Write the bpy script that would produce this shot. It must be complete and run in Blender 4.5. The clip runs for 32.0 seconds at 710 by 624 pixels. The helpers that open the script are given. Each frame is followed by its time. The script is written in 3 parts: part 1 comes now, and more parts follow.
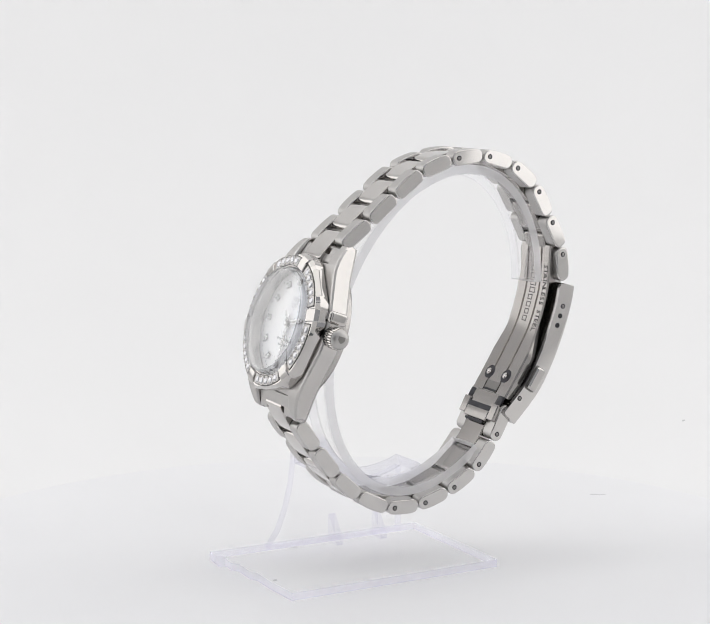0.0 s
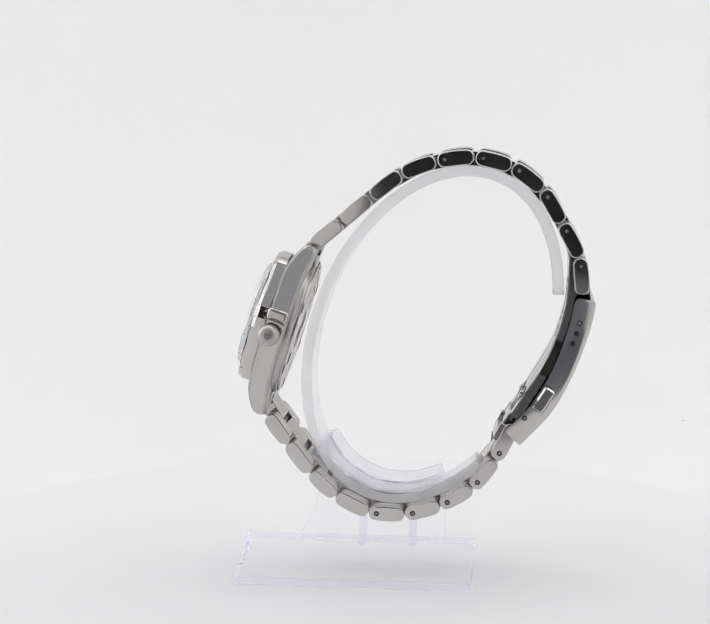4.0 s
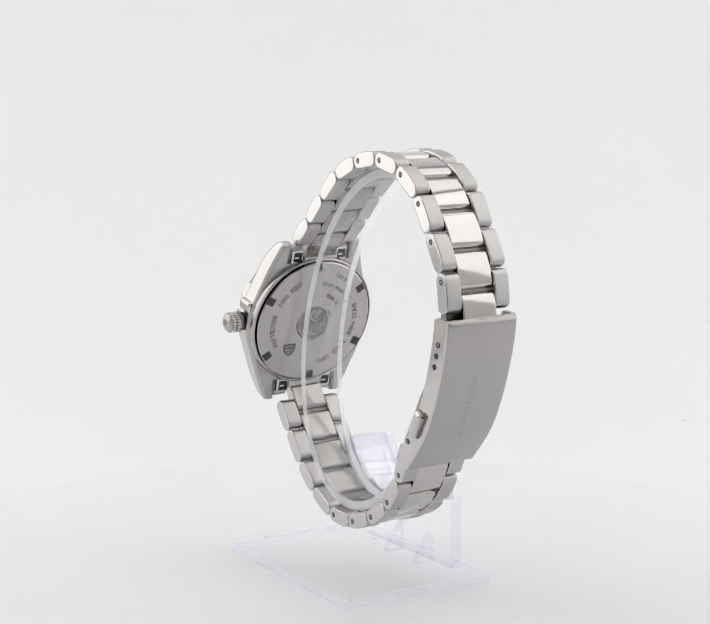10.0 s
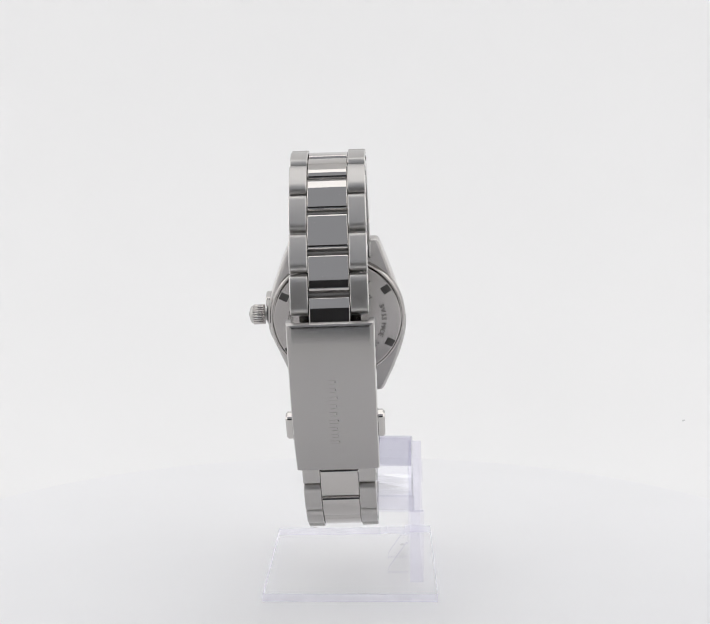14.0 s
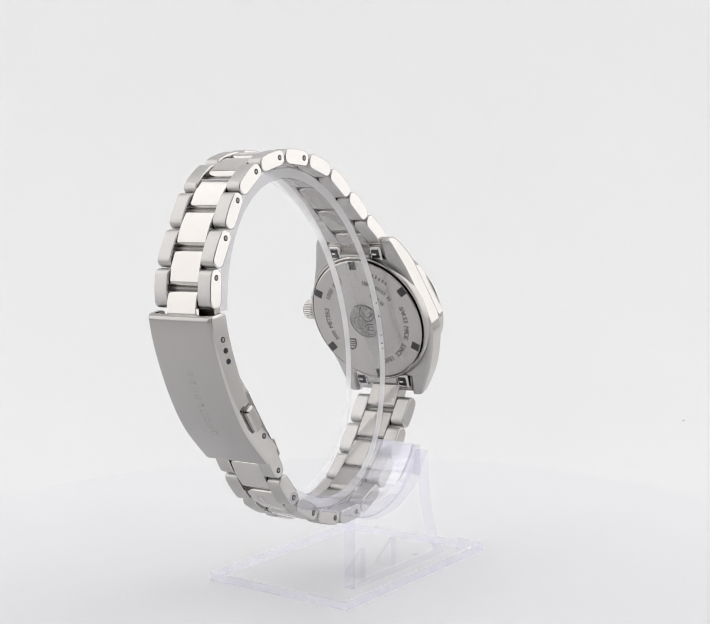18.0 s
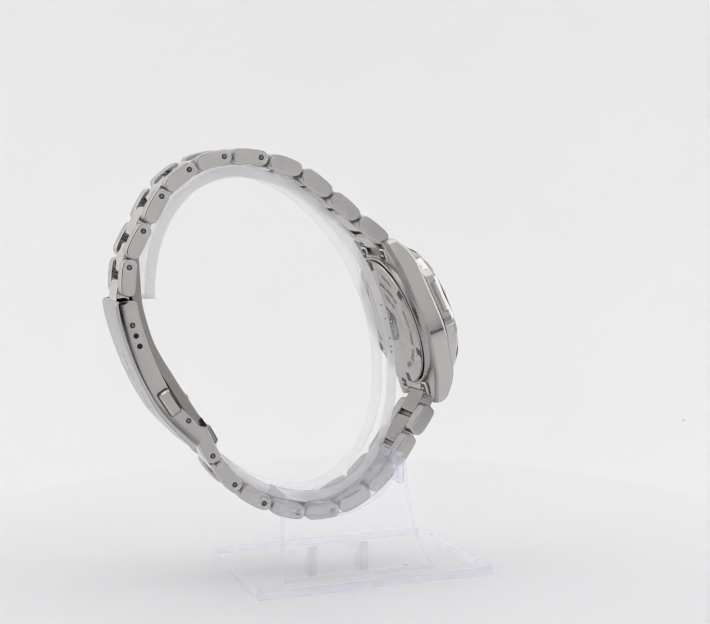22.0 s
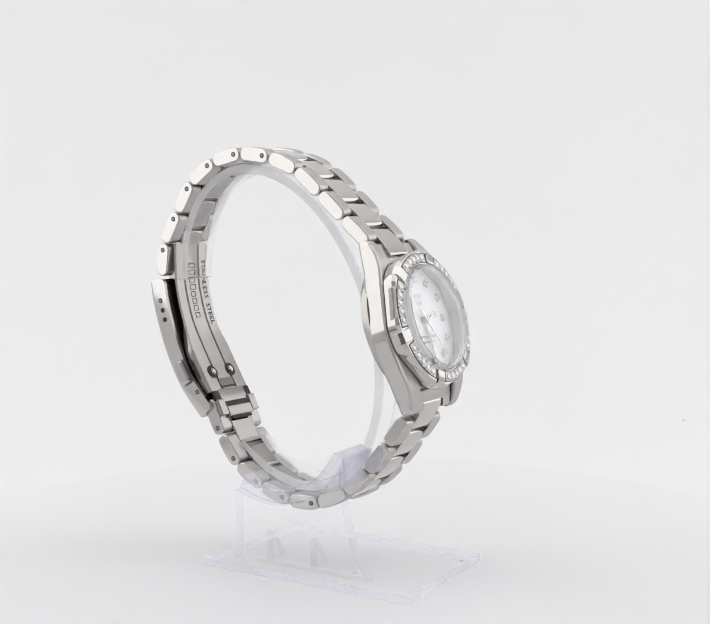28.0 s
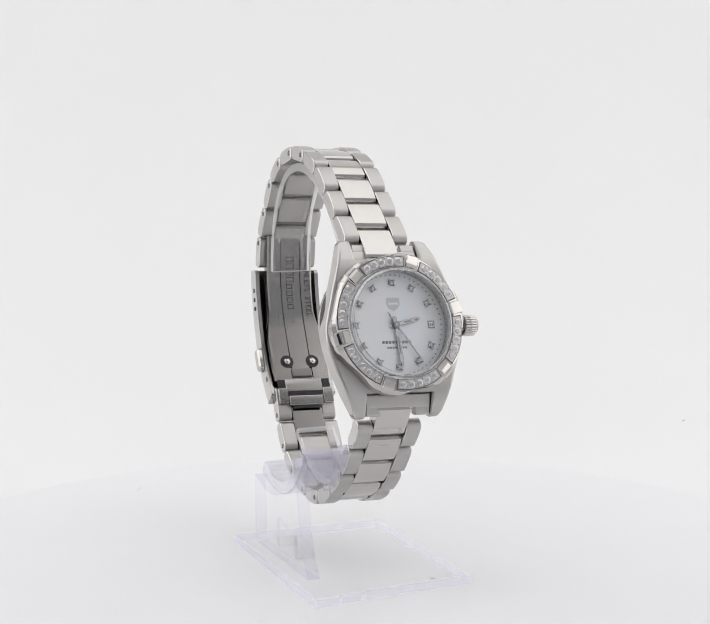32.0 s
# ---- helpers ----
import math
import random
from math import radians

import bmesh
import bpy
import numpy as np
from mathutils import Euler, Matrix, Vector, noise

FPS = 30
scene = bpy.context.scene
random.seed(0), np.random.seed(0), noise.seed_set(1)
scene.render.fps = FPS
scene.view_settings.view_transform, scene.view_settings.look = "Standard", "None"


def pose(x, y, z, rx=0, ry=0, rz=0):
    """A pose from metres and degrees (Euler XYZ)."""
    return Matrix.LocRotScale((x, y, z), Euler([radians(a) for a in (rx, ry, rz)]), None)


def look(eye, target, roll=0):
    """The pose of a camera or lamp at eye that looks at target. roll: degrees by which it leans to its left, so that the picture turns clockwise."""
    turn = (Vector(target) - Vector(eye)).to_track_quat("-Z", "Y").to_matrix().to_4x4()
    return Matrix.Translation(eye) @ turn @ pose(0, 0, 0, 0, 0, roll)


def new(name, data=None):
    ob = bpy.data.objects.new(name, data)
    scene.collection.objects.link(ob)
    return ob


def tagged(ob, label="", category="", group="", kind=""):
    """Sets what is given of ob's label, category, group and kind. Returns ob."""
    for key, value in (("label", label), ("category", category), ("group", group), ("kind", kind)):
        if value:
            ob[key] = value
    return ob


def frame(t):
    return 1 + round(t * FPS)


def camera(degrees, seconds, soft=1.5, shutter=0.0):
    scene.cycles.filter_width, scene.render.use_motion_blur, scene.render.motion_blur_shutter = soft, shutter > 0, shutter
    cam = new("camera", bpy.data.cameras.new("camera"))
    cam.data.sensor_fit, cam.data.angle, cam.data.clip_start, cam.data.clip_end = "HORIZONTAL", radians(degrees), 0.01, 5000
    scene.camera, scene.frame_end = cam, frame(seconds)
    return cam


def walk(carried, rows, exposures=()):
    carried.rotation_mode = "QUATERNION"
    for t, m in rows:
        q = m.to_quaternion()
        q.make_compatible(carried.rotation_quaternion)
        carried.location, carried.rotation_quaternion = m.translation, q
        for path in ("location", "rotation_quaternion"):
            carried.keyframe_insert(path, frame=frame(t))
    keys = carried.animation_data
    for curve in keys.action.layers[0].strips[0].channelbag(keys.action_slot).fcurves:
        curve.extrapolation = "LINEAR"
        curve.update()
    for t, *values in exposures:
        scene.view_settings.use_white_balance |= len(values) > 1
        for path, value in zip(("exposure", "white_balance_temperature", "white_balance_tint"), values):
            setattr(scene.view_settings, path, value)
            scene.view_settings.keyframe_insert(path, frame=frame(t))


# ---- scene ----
MM = 0.001
cam = camera(26.628, 32.0, soft=1.2)
CAM_POSE = Matrix.Translation((0, -0.295, 0.08773)) @ pose(0, 0, 0, 0, 0, -0.1758) @ pose(0, 0, 0, 90 - 6.9755, 0, 0) @ pose(0, 0, 0, 0, 0, -0.1363)
walk(cam, [(0, CAM_POSE), (32, CAM_POSE)], exposures=[(0, 0.0), (32, 0.0)])

# ---- world and light: a white photo tent with lamps in its roof and sides ----
world = bpy.data.worlds.new("dim_room")
scene.world = world
world.use_nodes = True
world.node_tree.nodes["Background"].inputs[0].default_value = (0.90, 0.93, 1.0, 1)
world.node_tree.nodes["Background"].inputs[1].default_value = 0.46


def area(name, m, sx, sy, power, color=(1, 1, 1)):
    d = bpy.data.lights.new(name, "AREA")
    d.shape, d.size, d.size_y, d.energy, d.color = "RECTANGLE", sx, sy, power, color
    ob = new(name, d)
    ob.matrix_world = m
    return ob


LAMP = (1.0, 0.994, 0.982)
for side in (-1, 1):
    area("roof_lamp", look((side * 0.176, -0.015, 0.475), (side * 0.176, -0.015, 0)), 0.20, 0.55, 0.214, LAMP)
    area("side_lamp", look((side * 0.295, 0.03, 0.25), (0, 0.03, 0.25)), 0.36, 0.44, 0.456, LAMP)
area("roof_lamp", look((0, 0.05, 0.475), (0, 0.05, 0)), 0.14, 0.20, 0.085, LAMP)


# ---- materials ----
def material(name):
    m = bpy.data.materials.new(name)
    m.use_nodes = True
    nt = m.node_tree
    return m, nt, nt.nodes["Principled BSDF"]


def node(nt, kind, **values):
    n = nt.nodes.new(kind)
    for key, v in values.items():
        n.inputs[key.replace("_", " ")].default_value = v
    return n


def noise_ramp(nt, scale, stretch, lo, hi, detail=4):
    """A noise in the object's own metres, stretched, mapped to lo..hi."""
    tc = nt.nodes.new("ShaderNodeTexCoord")
    mp = nt.nodes.new("ShaderNodeMapping")
    mp.inputs["Scale"].default_value = stretch
    nz = node(nt, "ShaderNodeTexNoise", Scale=scale, Detail=detail)
    mr = node(nt, "ShaderNodeMapRange")
    mr.inputs["From Min"].default_value, mr.inputs["From Max"].default_value = 0.3, 0.7
    mr.inputs["To Min"].default_value, mr.inputs["To Max"].default_value = lo, hi
    nt.links.new(tc.outputs["Object"], mp.inputs["Vector"])
    nt.links.new(mp.outputs["Vector"], nz.inputs["Vector"])
    nt.links.new(nz.outputs["Fac"], mr.inputs["Value"])
    return mr, nz


def steel(name, color, rough, brush=(1, 1, 1), spread=0.06, bump=0.0, scale=400):
    m, nt, b = material(name)
    b.inputs["Base Color"].default_value = (*color, 1)
    b.inputs["Metallic"].default_value = 1
    mr, nz = noise_ramp(nt, scale, brush, max(0.02, rough - spread), rough + spread)
    nt.links.new(mr.outputs["Result"], b.inputs["Roughness"])
    if bump:
        bp = node(nt, "ShaderNodeBump", Strength=bump, Distance=0.00002)
        nt.links.new(nz.outputs["Fac"], bp.inputs["Height"])
        nt.links.new(bp.outputs["Normal"], b.inputs["Normal"])
    return m


POLISHED = steel("polished_steel", (0.556, 0.535, 0.516), 0.05, spread=0.015)
FLANK = steel("satin_polished_steel", (0.585, 0.566, 0.55), 0.08, spread=0.02)
BRUSHED = steel("brushed_steel", (0.482, 0.468, 0.456), 0.36, (0.04, 1, 1), 0.03, 0.0, 2500)
SATIN = steel("satin_steel", (0.425, 0.411, 0.40), 0.23, (1, 0.04, 1), 0.03, 0.0, 2500)
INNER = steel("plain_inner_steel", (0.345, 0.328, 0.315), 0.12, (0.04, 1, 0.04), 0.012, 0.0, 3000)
# near-black colour carries the shade inside holes, slots and gaps
DARK = steel("recess_shade", (0.05, 0.05, 0.055), 0.45)
ENGRAVED = steel("engraved_and_recess_shade", (0.10, 0.097, 0.094), 0.5)
WORN_FAINT = steel("rubbed_engraving", (0.412, 0.398, 0.388), 0.24)
WORN_DARK = steel("shallow_engraving", (0.27, 0.26, 0.25), 0.42)
PLATE = steel("turned_steel", (0.46, 0.44, 0.425), 0.22, (1, 1, 1), 0.006)
_nt = PLATE.node_tree
_tan = _nt.nodes.new("ShaderNodeTangent")
_tan.direction_type, _tan.axis = "RADIAL", "X"
_nt.links.new(_tan.outputs[0], _nt.nodes["Principled BSDF"].inputs["Tangent"])
_nt.nodes["Principled BSDF"].inputs["Anisotropic"].default_value = 0.85
CHANNEL = steel("gem_channel", (0.30, 0.29, 0.28), 0.25)
SHALLOW = steel("emblem_engraving", (0.20, 0.193, 0.187), 0.4)
SILVER = steel("silver_print", (0.62, 0.62, 0.63), 0.25)


def clear_sheet(name, tint, base, rim, rough):
    """Clear sheet that lets light straight through, with a gloss that grows towards the rim."""
    m, nt, b = material(name)
    tr = node(nt, "ShaderNodeBsdfTransparent", Color=(*tint, 1))
    gl = node(nt, "ShaderNodeBsdfGlossy", Color=(1, 1, 1, 1), Roughness=rough)
    lw = node(nt, "ShaderNodeLayerWeight", Blend=0.12)
    mr = node(nt, "ShaderNodeMapRange", To_Min=base, To_Max=rim)
    mix = nt.nodes.new("ShaderNodeMixShader")
    nt.links.new(lw.outputs["Facing"], mr.inputs["Value"])
    nt.links.new(mr.outputs["Result"], mix.inputs[0])
    nt.links.new(tr.outputs[0], mix.inputs[1])
    nt.links.new(gl.outputs[0], mix.inputs[2])
    nt.links.new(mix.outputs[0], nt.nodes["Material Output"].inputs["Surface"])
    return m


def sawn_edge(name, color, share, front=0.25):
    """Frosted cut edge of clear sheet: part of the light is scattered."""
    m, nt, b = material(name)
    tr = node(nt, "ShaderNodeBsdfTransparent", Color=(0.97, 0.965, 1, 1))
    df = node(nt, "ShaderNodeBsdfTranslucent", Color=(*color, 1))
    d2 = node(nt, "ShaderNodeBsdfDiffuse", Color=(*color, 1))
    m1, m2 = nt.nodes.new("ShaderNodeMixShader"), nt.nodes.new("ShaderNodeMixShader")
    mr, nz = noise_ramp(nt, 250, (1, 1, 1), share - 0.015, share + 0.015)
    m1.inputs[0].default_value = front
    nt.links.new(df.outputs[0], m1.inputs[1])
    nt.links.new(d2.outputs[0], m1.inputs[2])
    nt.links.new(mr.outputs["Result"], m2.inputs[0])
    nt.links.new(tr.outputs[0], m2.inputs[1])
    nt.links.new(m1.outputs[0], m2.inputs[2])
    nt.links.new(m2.outputs[0], nt.nodes["Material Output"].inputs["Surface"])
    return m


ACRYLIC = clear_sheet("clear_acrylic", (0.998, 0.998, 1.0), 0.015, 0.2, 0.02)
BASE_TOP = clear_sheet("glossy_acrylic_top", (1.0, 1.0, 1.0), 0.01, 0.1, 0.03)
EDGE = sawn_edge("sawn_acrylic_edge", (0.91, 0.90, 1.0), 0.36)
GLASSY = clear_sheet("bent_clear_acrylic", (0.955, 0.955, 0.98), 0.10, 0.6, 0.02)
DULL_END = sawn_edge("dull_lavender_end", (0.88, 0.87, 0.95), 0.24, 0.6)
FAINT_EDGE = sawn_edge("smooth_acrylic_edge", (0.92, 0.91, 1.0), 0.16)
BARE_EDGE = sawn_edge("bare_acrylic_edge", (0.94, 0.93, 1.0), 0.07)
# white scatter colour stands in for light reflected inside the clear ring
RING_EDGE = sawn_edge("inner_reflection_edge", (1.0, 1.0, 1.0), 0.58, 0.1)
# grey tint on the bevels imitates the dark lines of refraction at corners
ARRIS = clear_sheet("refraction_tint_arris", (0.9, 0.9, 0.905), 0.1, 0.25, 0.05)
SADDLE_ARRIS = clear_sheet("saddle_refraction_tint", (0.72, 0.72, 0.745), 0.2, 0.4, 0.05)
CRYSTAL = clear_sheet("crystal_glass", (1, 1, 1), 0.014, 0.7, 0.01)
CRYSTAL_RIM = clear_sheet("ground_crystal_rim", (0.78, 0.78, 0.79), 0.25, 0.6, 0.12)
GEM, _nt, _b = material("diamond")
_b.inputs["Base Color"].default_value = (0.58, 0.58, 0.595, 1)
_b.inputs["Metallic"].default_value = 0.65
_b.inputs["Roughness"].default_value, _b.inputs["IOR"].default_value = 0.06, 2.3


def paint(name, color, rough, var=0.03, scale=60, metal=0):
    m, nt, b = material(name)
    mix = nt.nodes.new("ShaderNodeMix")
    mix.data_type = "RGBA"
    mr, nz = noise_ramp(nt, scale, (1, 1, 1), 0, 1)
    nt.links.new(mr.outputs["Result"], mix.inputs["Factor"])
    mix.inputs["A"].default_value = (*[c * (1 - var) for c in color], 1)
    mix.inputs["B"].default_value = (*[min(1, c * (1 + var)) for c in color], 1)
    nt.links.new(mix.outputs["Result"], b.inputs["Base Color"])
    b.inputs["Roughness"].default_value = rough
    b.inputs["Metallic"].default_value = metal
    return m


def pearl():
    """Pearly sheet with soft blue and warm clouds."""
    m, nt, b = material("mother_of_pearl")
    mix = nt.nodes.new("ShaderNodeMix")
    mix.data_type = "RGBA"
    mr, nz = noise_ramp(nt, 90, (1, 1, 0.5), 0, 1, 2)
    nt.links.new(mr.outputs["Result"], mix.inputs["Factor"])
    mix.inputs["A"].default_value = (0.82, 0.845, 0.905, 1)
    mix.inputs["B"].default_value = (0.885, 0.875, 0.865, 1)
    nt.links.new(mix.outputs["Result"], b.inputs["Base Color"])
    b.inputs["Roughness"].default_value = 0.45
    b.inputs["Metallic"].default_value = 0.25
    return m


CLOTH = paint("white_tent_cloth", (0.855, 0.853, 0.855), 0.9, 0.006, 14)
TABLE = paint("white_turntable_top", (0.818, 0.818, 0.832), 0.5, 0.008, 30)
PEARL = pearl()
PRINT = paint("dark_grey_print", (0.22, 0.22, 0.235), 0.5)
GREY_PRINT = paint("mid_grey_print", (0.6, 0.6, 0.62), 0.4)
SMUDGE = paint("grey_smudge", (0.58, 0.58, 0.59), 0.8)
SLATE = paint("slate_grey_board", (0.25, 0.265, 0.29), 0.5, 0.05, 20)
BLACK = paint("black_cloth", (0.012, 0.012, 0.014), 0.8)


# ---- mesh builders, in millimetres ----
def mesh(name, verts, faces, angle=30):
    me = bpy.data.meshes.new(name)
    me.from_pydata([(x * MM, y * MM, z * MM) for x, y, z in verts], [], faces)
    bm = bmesh.new()
    bm.from_mesh(me)
    bmesh.ops.recalc_face_normals(bm, faces=bm.faces)
    bm.to_mesh(me)
    bm.free()
    me.polygons.foreach_set("use_smooth", [True] * len(me.polygons))
    me.set_sharp_from_angle(angle=radians(angle))
    return me


def part(name, me, mat, parent, label="", m=None):
    ob = new(name, me)
    if not me.materials:
        me.materials.append(mat)
    ob.parent = parent
    if m is not None:
        ob.matrix_basis = m
    return tagged(ob, label)


def two_tone(me, first, second, test):
    """Gives the faces whose normal passes the test the second material."""
    if len(me.materials) < 2:
        me.materials.append(first)
        me.materials.append(second)
        for p in me.polygons:
            p.material_index = 1 if test(p.normal) else 0
    return me


def rings_mesh(name, rings, caps=True, angle=30, closed=True):
    """Joins rings of equal length into a skin."""
    n = len(rings[0])
    verts = [v for r in rings for v in r]
    faces = []
    for a in range(len(rings) - 1):
        for i in range(n if closed else n - 1):
            j = (i + 1) % n
            faces.append((a * n + i, a * n + j, (a + 1) * n + j, (a + 1) * n + i))
    if caps:
        faces.append(tuple(range(n)))
        faces.append(tuple(range((len(rings) - 1) * n, len(rings) * n)))
    return mesh(name, verts, faces, angle)


def round_rect(l, t, r, seg=5):
    """Outline of a rounded rectangle, l along the first axis and t along the second, round (0, 0)."""
    out = []
    for cx, cy, a0 in ((l / 2 - r, t / 2 - r, 0), (-l / 2 + r, t / 2 - r, 90), (-l / 2 + r, -t / 2 + r, 180), (l / 2 - r, -t / 2 + r, 270)):
        for k in range(seg + 1):
            a = radians(a0 + 90 * k / seg)
            out.append((cx + r * math.cos(a), cy + r * math.sin(a)))
    return out


def slab_y(name, outline, inset, y0, y1, bev=0.18, angle=25):
    """A plate whose (x, z) outline is extruded along y, with bevelled rims; inset is the same outline, smaller."""
    rings = [[(x, y, z) for x, z in o] for o, y in ((inset, y0), (outline, y0 + bev), (outline, y1 - bev), (inset, y1))]
    return rings_mesh(name, rings, angle=angle)


def rounded_bar(name, l, t, r, w, bev=0.18, soft=False):
    """A rounded bar, l along x, t along z, w along y; soft: with a round rim in place of a plain bevel."""
    if not soft:
        return slab_y(name, round_rect(l, t, r), round_rect(l - 2 * bev, t - 2 * bev, max(0.05, r - bev)), -w / 2, w / 2, bev)
    steps = [(bev * 1.5, 0), (bev, 0)] + [(bev * (1 - math.sin(radians(a))), bev * (1 - math.cos(radians(a)))) for a in (30, 60, 90)]
    low = [[(x, -w / 2 + d, z) for x, z in round_rect(l - 2 * i, t - 2 * i, max(0.05, r - i))] for i, d in steps]
    high = [[(x, -y, z) for x, y, z in ring] for ring in reversed(low)]
    return rings_mesh(name, low + high, angle=60)


def lathe(name, prof, seg=48, axis="x", angle=30, a0=0, a1=360):
    """Turns (along, radius) points round an axis."""
    full = abs(a1 - a0) >= 360
    n = seg if full else seg + 1
    rings = []
    for k in range(n):
        a = radians(a0 + (a1 - a0) * k / seg)
        c, s = math.cos(a), math.sin(a)
        rings.append([(h, r * s, r * c) if axis == "x" else ((r * c, h, r * s) if axis == "y" else (r * c, r * s, h)) for h, r in prof])
    if full:
        rings.append(rings[0])
    me = rings_mesh(name, rings, caps=not full, angle=angle, closed=not full)
    if full:
        bm = bmesh.new()
        bm.from_mesh(me)
        bmesh.ops.remove_doubles(bm, verts=bm.verts, dist=1e-7)
        bmesh.ops.recalc_face_normals(bm, faces=bm.faces)
        bm.to_mesh(me)
        bm.free()
        me.set_sharp_from_angle(angle=radians(angle))
    return me


def smooth_path(pts, n):
    """Catmull-Rom through the (x, z) points, n steps a span."""
    out = []
    p = [pts[0], *pts, pts[-1]]
    for i in range(1, len(p) - 2):
        for k in range(n):
            t = k / n
            out.append(tuple(0.5 * (2 * p[i][j] + (p[i + 1][j] - p[i - 1][j]) * t + (2 * p[i - 1][j] - 5 * p[i][j] + 4 * p[i + 1][j] - p[i + 2][j]) * t * t
                                    + (3 * p[i][j] - p[i - 1][j] - 3 * p[i + 1][j] + p[i + 2][j]) * t ** 3) for j in (0, 1)))
    out.append(tuple(pts[-1]))
    return out


def sweep(name, path, section, angle=25):
    """Sweeps a closed section of (y, out) along a path of (x, z); out is to the left of the way."""
    rings = []
    for i, (x, z) in enumerate(path):
        a, b = path[max(0, i - 1)], path[min(len(path) - 1, i + 1)]
        dx, dz = b[0] - a[0], b[1] - a[1]
        d = math.hypot(dx, dz)
        nx, nz = -dz / d, dx / d
        rings.append([(x + nx * o, y, z + nz * o) for y, o in section])
    return rings_mesh(name, rings, angle=angle)


def slab_z(name, outline, z0, z1, bev=0.3):
    n = len(outline)
    cx, cy = sum(p[0] for p in outline) / n, sum(p[1] for p in outline) / n
    ins = [(x - math.copysign(bev, x - cx), y - math.copysign(bev, y - cy)) for x, y in outline]
    return rings_mesh(name, [[(x, y, z) for x, y in o] for o, z in ((ins, z0), (outline, z0 + bev), (outline, z1 - bev), (ins, z1))], angle=25)


def box_mesh(name, x0, x1, y0, y1, z0, z1, bev=0.3):
    o = round_rect(x1 - x0, z1 - z0, max(bev, 0.02), 2)
    i = round_rect(x1 - x0 - 2 * bev, z1 - z0 - 2 * bev, max(bev * 0.3, 0.01), 2)
    me = slab_y(name, o, i, y0, y1, bev)
    me.transform(Matrix.Translation(((x0 + x1) / 2 * MM, 0, (z0 + z1) / 2 * MM)))
    return me


# ---- the tent: one sheet of floor, walls, roof, front with an opening ----
def plain(name, x0, x1, y0, y1, z0, z1, mat, label):
    me = bpy.data.meshes.new(name)
    v = [(x, y, z) for x in (x0, x1) for y in (y0, y1) for z in (z0, z1)]
    me.from_pydata(v, [], [(0, 1, 3, 2), (4, 6, 7, 5), (0, 4, 5, 1), (2, 3, 7, 6), (0, 2, 6, 4), (1, 5, 7, 3)])
    me.materials.append(mat)
    return tagged(new(name, me), label, kind="structure")


FLOOR_Z = -0.022


def backdrop_mesh():
    """Floor that sweeps up into the back wall."""
    prof = [(-0.19, FLOOR_Z), (0.1, FLOOR_Z)]
    prof += [(0.12 + 0.18 * math.sin(radians(a)), FLOOR_Z + 0.18 - 0.18 * math.cos(radians(a))) for a in range(0, 91, 6)]
    prof += [(0.30, 0.30), (0.30, 0.49)]
    verts, faces = [], []
    for x in (-0.32, 0.32):
        for d in (0, 0.01):
            verts += [(x, y + (d if z > 0 else 0), z - d) for y, z in prof]
    n = len(prof)
    for i in range(n - 1):
        faces += [(i, i + 1, 2 * n + i + 1, 2 * n + i), (n + i, 3 * n + i, 3 * n + i + 1, n + i + 1)]
    faces += [(0, 2 * n, 3 * n, n), (n - 1, 2 * n - 1, 4 * n - 1, 3 * n - 1)]
    me = bpy.data.meshes.new("backdrop")
    me.from_pydata(verts, [], faces)
    me.polygons.foreach_set("use_smooth", [True] * len(me.polygons))
    me.set_sharp_from_angle(angle=radians(30))
    me.materials.append(CLOTH)
    return me


tagged(new("backdrop", backdrop_mesh()), "seamless white cloth sweep of the photo tent", kind="structure")
# unseen slate board, added so the lower links reflect grey
plain("table_top", -0.6, 0.6, -0.9, 0.45, FLOOR_Z - 0.03, FLOOR_Z - 0.012, SLATE, "unseen slate grey board added under the photo tent for grey reflections")
for x0, x1 in ((-0.30, -0.058), (0.075, 0.30)):
    plain("floor_cloth", x0, x1, -0.306, -0.19, FLOOR_Z - 0.01, FLOOR_Z, CLOTH, "white cloth floor at the front of the tent")
for nm, x0, x1, y0 in (("wall_left", -0.32, -0.30, -0.15), ("wall_right", 0.30, 0.32, -0.198)):
    plain(nm, x0, x1, -0.222, 0.30, FLOOR_Z, 0.30, CLOTH, "plain white side wall of the photo tent")
    plain(nm, x0, x1, y0, 0.30, 0.30, 0.49, CLOTH, "upper white side wall of the photo tent")
OPEN = (-0.091, 0.072, 0.010)     # the lens opening: left, right, sill
SLIT = (-0.105, 0.074, -0.05)      # the roof slit: left, right, back end
for x0, x1, y0, y1 in ((-0.32, SLIT[0], -0.312, 0.262), (SLIT[1], 0.32, -0.312, 0.262), (SLIT[0], SLIT[1], SLIT[2], 0.262), (-0.15, 0.15, 0.262, 0.31)):
    plain("ceiling", x0, x1, y0, y1, 0.49, 0.50, CLOTH, "white roof of the photo tent beside its slits")
